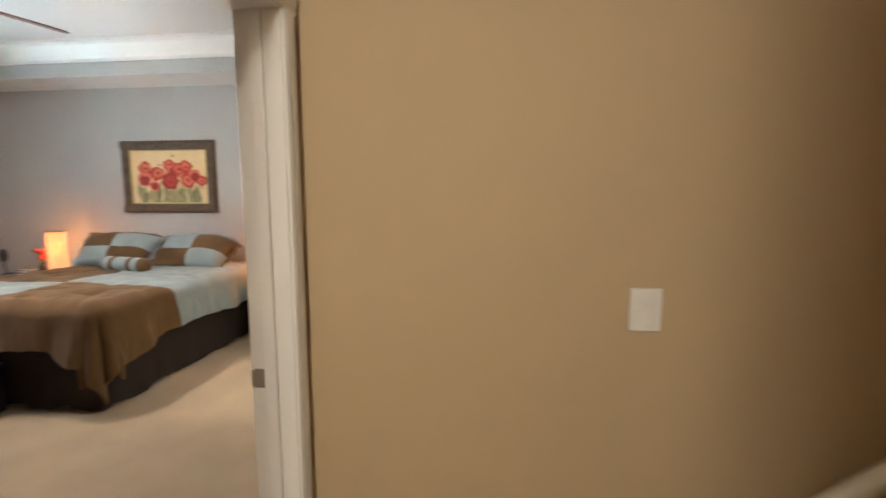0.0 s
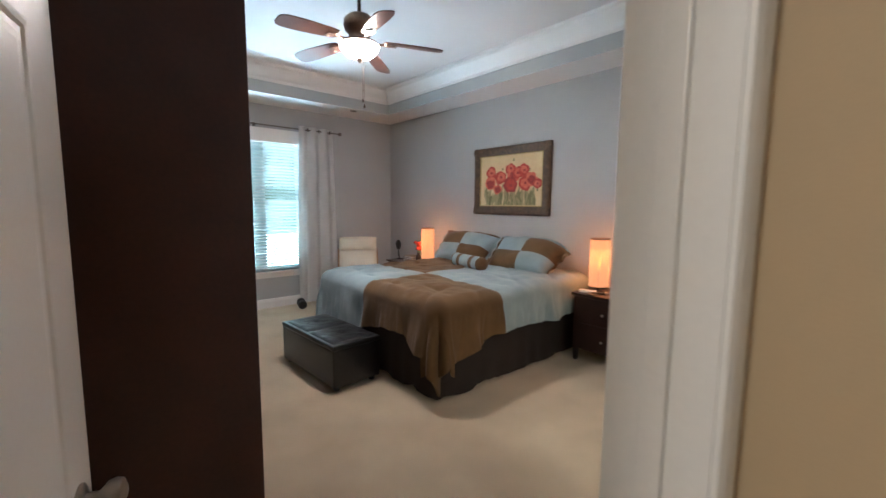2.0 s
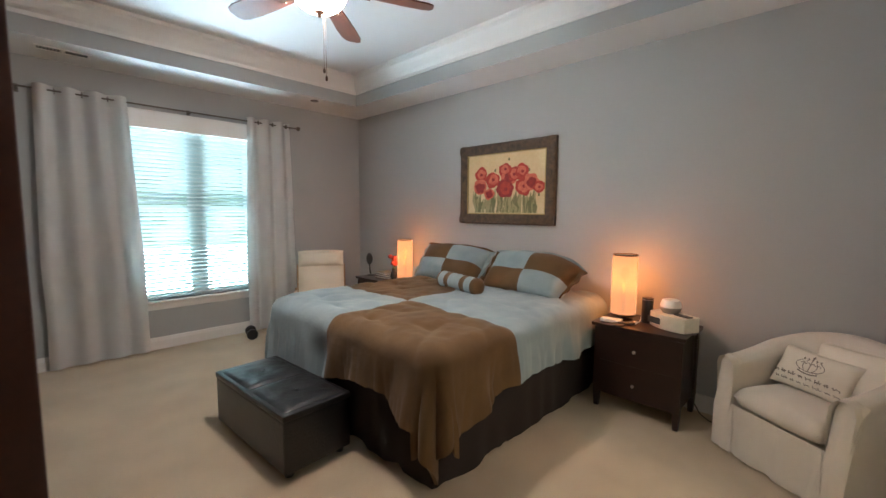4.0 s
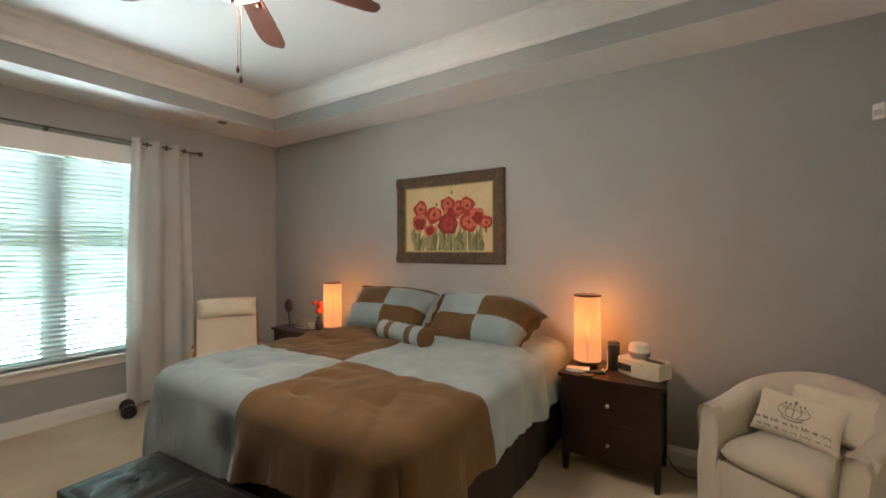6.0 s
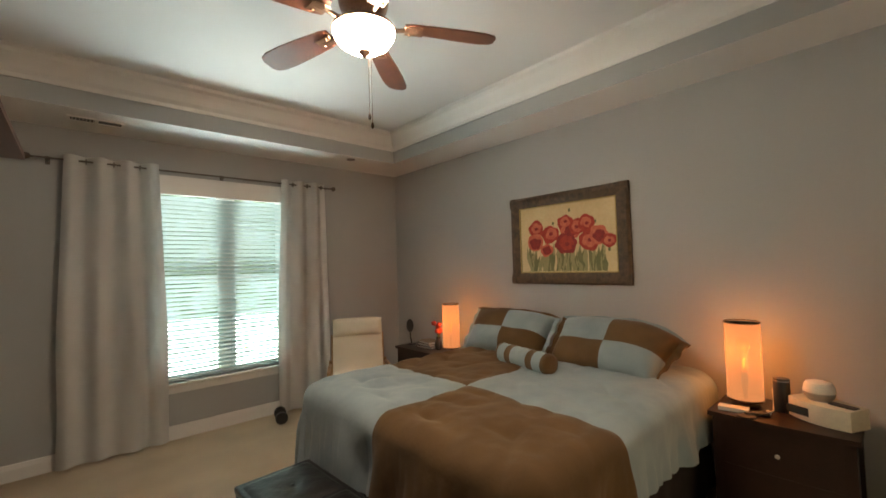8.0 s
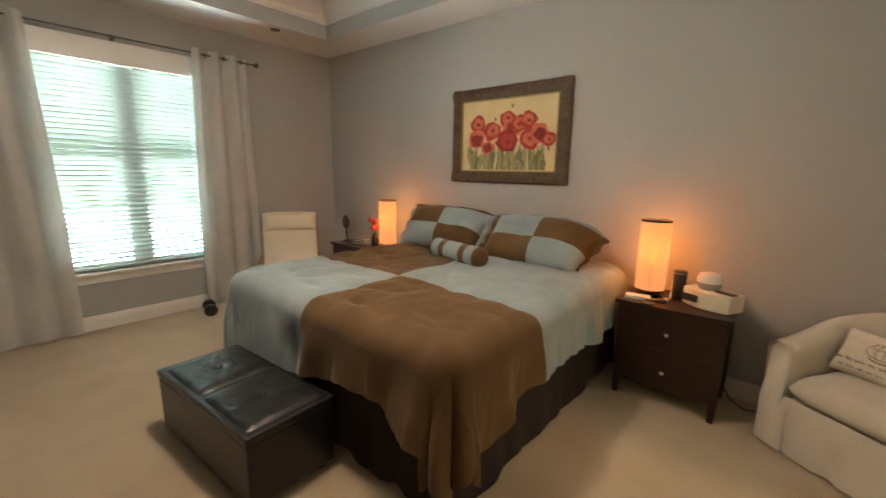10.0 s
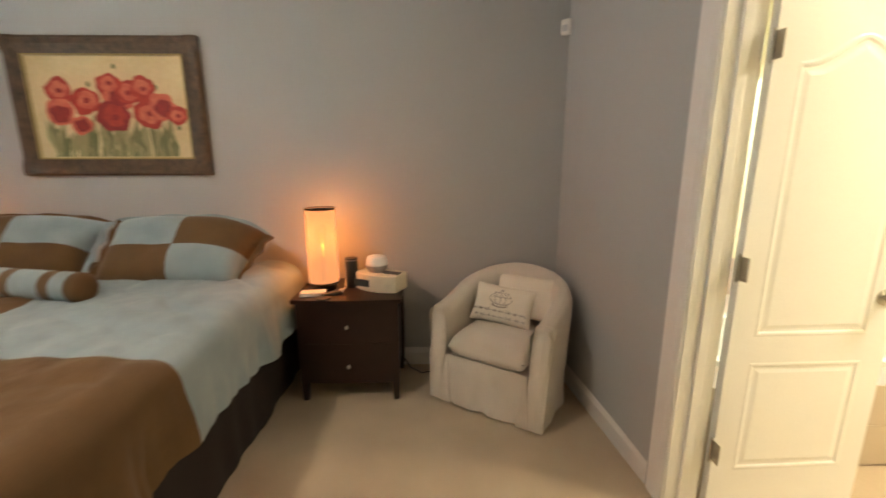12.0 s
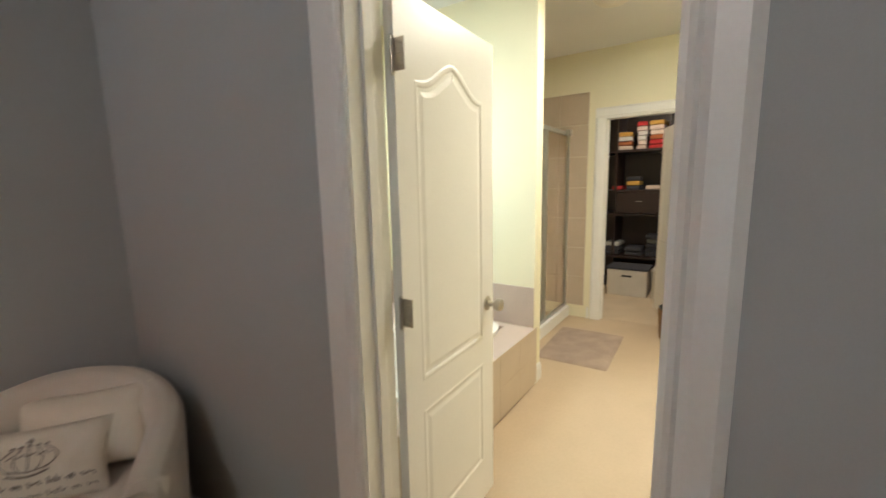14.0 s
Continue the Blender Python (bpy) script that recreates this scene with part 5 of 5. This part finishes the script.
# ---- bathroom ----
TILE = mat("mauve_beige_tile", (0.5, 0.4, 0.34), 0.3, (0.44, 0.35, 0.3), 5, 80, 0.04)
TILEW = mat("tan_shower_tile", (0.54, 0.44, 0.33), 0.3, (0.49, 0.395, 0.29), 5, 80, 0.04)
PORC = mat("white_tub_porcelain", (0.82, 0.8, 0.75), 0.2, None, 3, 60, 0)
tub = thing("bathtub", "white drop-in bathtub in a tiled deck", "bathtub")
bm = B(XEB + 0.01, 1.44, 3.96, 4.17, 0.005, 0.43)
box(bm, XEB + 0.01, 1.44, 4.85, 5.29, 0.005, 0.43)
box(bm, XEB + 0.01, -0.1, 4.171, 4.849, 0.005, 0.43)
box(bm, 1.36, 1.44, 4.171, 4.849, 0.005, 0.43)
part("deck", bm, TILE, tub, "mauve tiled tub deck")
for i in range(6):
    x0 = XEB + 0.012 + i * 0.293
    t = part("tile", B(x0, x0 + 0.2918, 3.952, 3.958, 0.02, 0.2292, bevel=0.001, seg=1), TILEW, tub)
    part("tile", B(x0, x0 + 0.2918, 3.952, 3.958, 0.2305, 0.438, bevel=0.001, seg=1), TILEW, tub)


def tub_fn(u, v):
    a = 2 * math.pi * u
    rows = [(0.72, 0.4, 0.431), (0.72, 0.4, 0.462), (0.68, 0.36, 0.468), (0.64, 0.325, 0.455), (0.6, 0.29, 0.2), (0.45, 0.2, 0.08), (0.01, 0.01, 0.07)]
    f = v * (len(rows) - 1)
    i = min(int(f), len(rows) - 2)
    g = f - i
    rx, ry, z = (rows[i][k] + (rows[i + 1][k] - rows[i][k]) * g for k in range(3))
    c, s = math.cos(a), math.sin(a)
    return (0.63 + rx * math.copysign(abs(c) ** 0.34, c), 4.48 + ry * 0.88 * math.copysign(abs(s) ** 0.34, s), z)


part("basin", grid(bmesh.new(), 48, 24, tub_fn), PORC, tub, "white tub basin")
band = tagged(new("trim_tile_band"), "mauve tile band above the tub", "tile", kind="structure")
for i in range(4):
    y0 = 3.976 + i * 0.33
    part("tile", B(1.438, 1.4485, y0, y0 + 0.331, 0.432, 0.725, bevel=0.002, seg=1), TILE, band)
for i in range(5):
    x0 = XEB + 0.01 + i * 0.35
    part("tile", B(x0, x0 + 0.346, 5.288, 5.298, 0.432, 0.725, bevel=0.002, seg=1), TILE, band)
tw = thing("towel", "folded navy blue towel hanging on a bar", "towel")
TOWEL = mat("navy_terry_towel", (0.03, 0.035, 0.12), 0.95, (0.02, 0.024, 0.085), 12, 300, 0.6, 300)


def towel_fn(u, v):
    y = 4.44 + u * 0.4
    k = v * 2 - 1
    z = 1.5 - abs(k) * 0.74
    x = 1.385 + (0.03 if k > 0 else -0.03) * min(1, abs(k) * 14) + 0.007 * math.sin(u * 13 + v * 2)
    return (x, y, z)


part("cloth", grid(bmesh.new(), 20, 40, towel_fn, thick=0.008), TOWEL, tw)
tb = thing("towel_bar", "nickel towel bar on the wing wall", "towel bar")
part("bar", tube(bmesh.new(), [(1.385, 4.41, 1.49), (1.385, 5.05, 1.49)], 0.009, 10), STEEL, tb)
for y in (4.41, 5.05):
    part("post", B(1.376, 1.45, y - 0.012, y + 0.012, 1.475, 1.505, bevel=0.004), STEEL, tb)
baseboard("baseboard_bathroom", [((1.57, 3.975), (1.434, 3.975), (0, -1)), ((XB1, YB0), (XB1, CY0 - 0.1), (-1, 0)), ((XB1, CY1 + 0.1), (XB1, 4.05), (-1, 0)), ((XEB, YB0), (XEB, BY0 - 0.1), (1, 0))])
# shower
shw = thing("shower_enclosure", "framed glass shower enclosure with a tiled curb", "shower")
bm = B(1.572, 3.148, 4.235, 4.335, 0.005, 0.12, bevel=0.008)
part("curb", bm, TRIM, shw, "white shower curb")
ALU = mat("satin_aluminium", (0.6, 0.6, 0.57), 0.3, None, 20, 100, 0.03, metal=0.9)
for x0, x1 in ((1.574, 1.604), (2.4, 2.43), (2.46, 2.49), (3.105, 3.135)):
    part("frame_post", B(x0, x1, 4.27, 4.3, 0.121, 1.94, bevel=0.003), ALU, shw)
part("frame_rail", B(1.604, 3.115, 4.267, 4.303, 1.941, 1.975, bevel=0.003), ALU, shw)
part("frame_rail", B(1.604, 3.115, 4.267, 4.303, 0.121, 0.145), ALU, shw)
for x0, x1 in ((1.606, 2.398), (2.432, 2.458), (2.492, 3.103)):
    p = part("pane", B(x0, x1, 4.282, 4.288, 0.146, 1.939), SHGLASS, shw)
    p.visible_shadow = False
part("door_bracket", B(2.97, 3.05, 4.22, 4.266, 1.93, 1.99, bevel=0.006), STEEL, shw)
wt = tagged(new("trim_shower_tiles"), "tan tiles lining the shower walls", "tile", kind="structure")
for i in range(4):
    for j in range(7):
        y0, z0 = 4.085 + i * 0.3, 0.14 + j * 0.317
        part("tile", B(XB1 - 0.012, XB1 - 0.002, y0, y0 + 0.297, z0, z0 + 0.314, bevel=0.002, seg=1), TILEW, wt)
for i in range(5):
    for j in range(7):
        x0, z0 = 1.575 + i * 0.312, 0.14 + j * 0.317
        part("tile", B(x0, x0 + 0.309, YB1 - 0.012, YB1 - 0.002, z0, z0 + 0.314, bevel=0.002, seg=1), TILEW, wt)
sh = thing("wall_shower", "white shower head on its wall arm", "shower")
part("arm", tube(bmesh.new(), [(1.57, 4.6, 2.05), (1.68, 4.6, 2.1), (1.78, 4.6, 2.06)], 0.01, 8), STEEL, sh)
smooth(part("rose", lathe(bmesh.new(), [(0.015, 0.03), (0.045, 0.0), (0, 0)], 18, (1.79, 4.6, 2.02)), PORC, sh))
rug = thing("bath_rug", "mauve shag bath rug on the floor", "rug", (2.33, 3.87, 0.004), 2)
RUG = mat("mauve_shag", (0.5, 0.39, 0.31), 0.98, (0.38, 0.29, 0.23), 8, 200, 0.9, 160, dist=0.015)


def rug_fn(u, v):
    a, b = u * 2 - 1, v * 2 - 1
    f = max(0, (1 - a ** 8) * (1 - b ** 8)) ** 0.5
    return (a * 0.42, b * 0.29, 0.002 + (0.02 + 0.008 * N(u * 14, v * 10) + 0.006 * N(u * 40, v * 30)) * f)


part("mat", grid(bmesh.new(), 60, 44, rug_fn), RUG, rug)
bl_ = thing("bathroom_ceiling_lamp", "round frosted bathroom ceiling lamp", "ceiling lamp", (1.9, 3.62, 2.75))
part("base", lathe(bmesh.new(), [(0, 0), (0.15, 0), (0.155, -0.02), (0.14, -0.028), (0, -0.028)], 28), STEEL, bl_)
smooth(part("glass", lathe(bmesh.new(), [(0.138, -0.028), (0.13, -0.06), (0.09, -0.088), (0.04, -0.098), (0, -0.1)], 28), mat("frosted_lamp_glass", (0.8, 0.74, 0.62), 0.3), bl_))
wb = thing("waste_basket", "woven brown wicker basket by the closet", "basket", (2.93, 3.2, 0.004))
WICK = mat("brown_wicker", (0.32, 0.17, 0.06), 0.7, (0.2, 0.1, 0.035), 40, 120, 0.5, 90, dist=0.01)
for i in range(11):
    z = 0.012 + i * 0.026
    part("weave", lathe(bmesh.new(), [(0.115 + 0.002 * i, z - 0.012), (0.124 + 0.002 * i, z), (0.115 + 0.002 * i, z + 0.012), (0.108 + 0.002 * i, z), (0.115 + 0.002 * i, z - 0.012)], 24), WICK, wb)
part("bottom", lathe(bmesh.new(), [(0, 0.002), (0.108, 0.002), (0.108, 0.01), (0, 0.01)], 24), WICK, wb)
part("liner", lathe(bmesh.new(), [(0.125, 0.27), (0.135, 0.3), (0.12, 0.29), (0.1, 0.2), (0, 0.18)], 24), BLACKP, wb)

# ---- closet ----
cs = thing("closet_shelving", "dark wooden closet shelving, full of clothes and boxes", "shelving")
for y in (2.42, 3.5, 4.12, 4.56):
    part("upright", B(4.75, 5.28, y, y + 0.03, 0, 2.55), ESPRESSO, cs)
for z in (0.02, 0.42, 1.0, 1.32, 1.85, 2.5):
    part("shelf", B(4.72, 5.28, 2.451, 4.559, z, z + 0.03), ESPRESSO, cs)
part("back", B(5.281, 5.296, 2.42, 4.58, 0.0, 2.55), ESPRESSO, cs)
for y0, y1 in ((3.54, 4.1), (2.98, 3.48)):
    dw = part("drawer", B(4.7, 4.72, y0, y1, 1.04, 1.31, bevel=0.004), ESPRESSO, cs)
    part("pull", tube(bmesh.new(), [(4.69, (y0 + y1) / 2 - 0.04, 1.2), (4.68, (y0 + y1) / 2, 1.2), (4.69, (y0 + y1) / 2 + 0.04, 1.2)], 0.004, 6), STEEL, dw)
rc = random.Random(5)
CLO = [mat("folded_cloth", c, 0.9, None, 10, 200, 0.4) for c in ((0.6, 0.5, 0.42), (0.45, 0.03, 0.03), (0.5, 0.3, 0.06), (0.04, 0.04, 0.05), (0.55, 0.55, 0.52), (0.12, 0.12, 0.1), (0.35, 0.12, 0.04))]
for z in (1.881, 1.351, 0.451):
    y = 3.0
    while y < 4.08:
        w, h = rc.uniform(0.12, 0.26), rc.uniform(0.22, 0.42) if z > 1.8 else rc.uniform(0.1, 0.34)
        if abs(y + w / 2 - 3.51) < w / 2 + 0.04:
            y = 3.56
            continue
        g = thing("folded_clothes", "pile of folded clothes on a closet shelf", "clothes", (4.95, y + w / 2, z), rc.uniform(-8, 8), "closet clothes")
        n = max(1, int(h / 0.06))
        for k in range(n):
            bm = B(-0.16, 0.16, -w / 2, w / 2, k * 0.06, k * 0.06 + 0.056, bevel=0.02)
            for v in bm.verts:
                v.co += Vector((0.012 * N(v.co.x * 9 + y, v.co.y * 9, k), 0.012 * N(v.co.y * 9, y, k), 0))
            part("garment", bm, CLO[rc.choice((2, 0, 4, 6, 1))] if z > 1.8 else CLO[rc.randrange(7)] if z > 1.2 else CLO[rc.choice((3, 5, 3, 4))], g)
        y += w + rc.uniform(0.02, 0.06)
BOXW = mat("white_storage_box", (0.6, 0.55, 0.48), 0.6, None, 6, 90, 0.1)
for y in (3.33, 3.86):
    b = thing("storage_box", "white lidded storage box on the closet floor", "box", (4.5, y, 0.0), 0, "closet boxes")
    part("tub", B(-0.2, 0.2, -0.24, 0.24, 0, 0.34, bevel=0.015), BOXW, b)
    part("handle_slot", B(-0.205, -0.201, -0.06, 0.06, 0.25, 0.275), BLACKP, b)
    part("lid", B(-0.21, 0.21, -0.25, 0.25, 0.341, 0.365, bevel=0.006), BOXW if y < 3.6 else CLO[3], b)
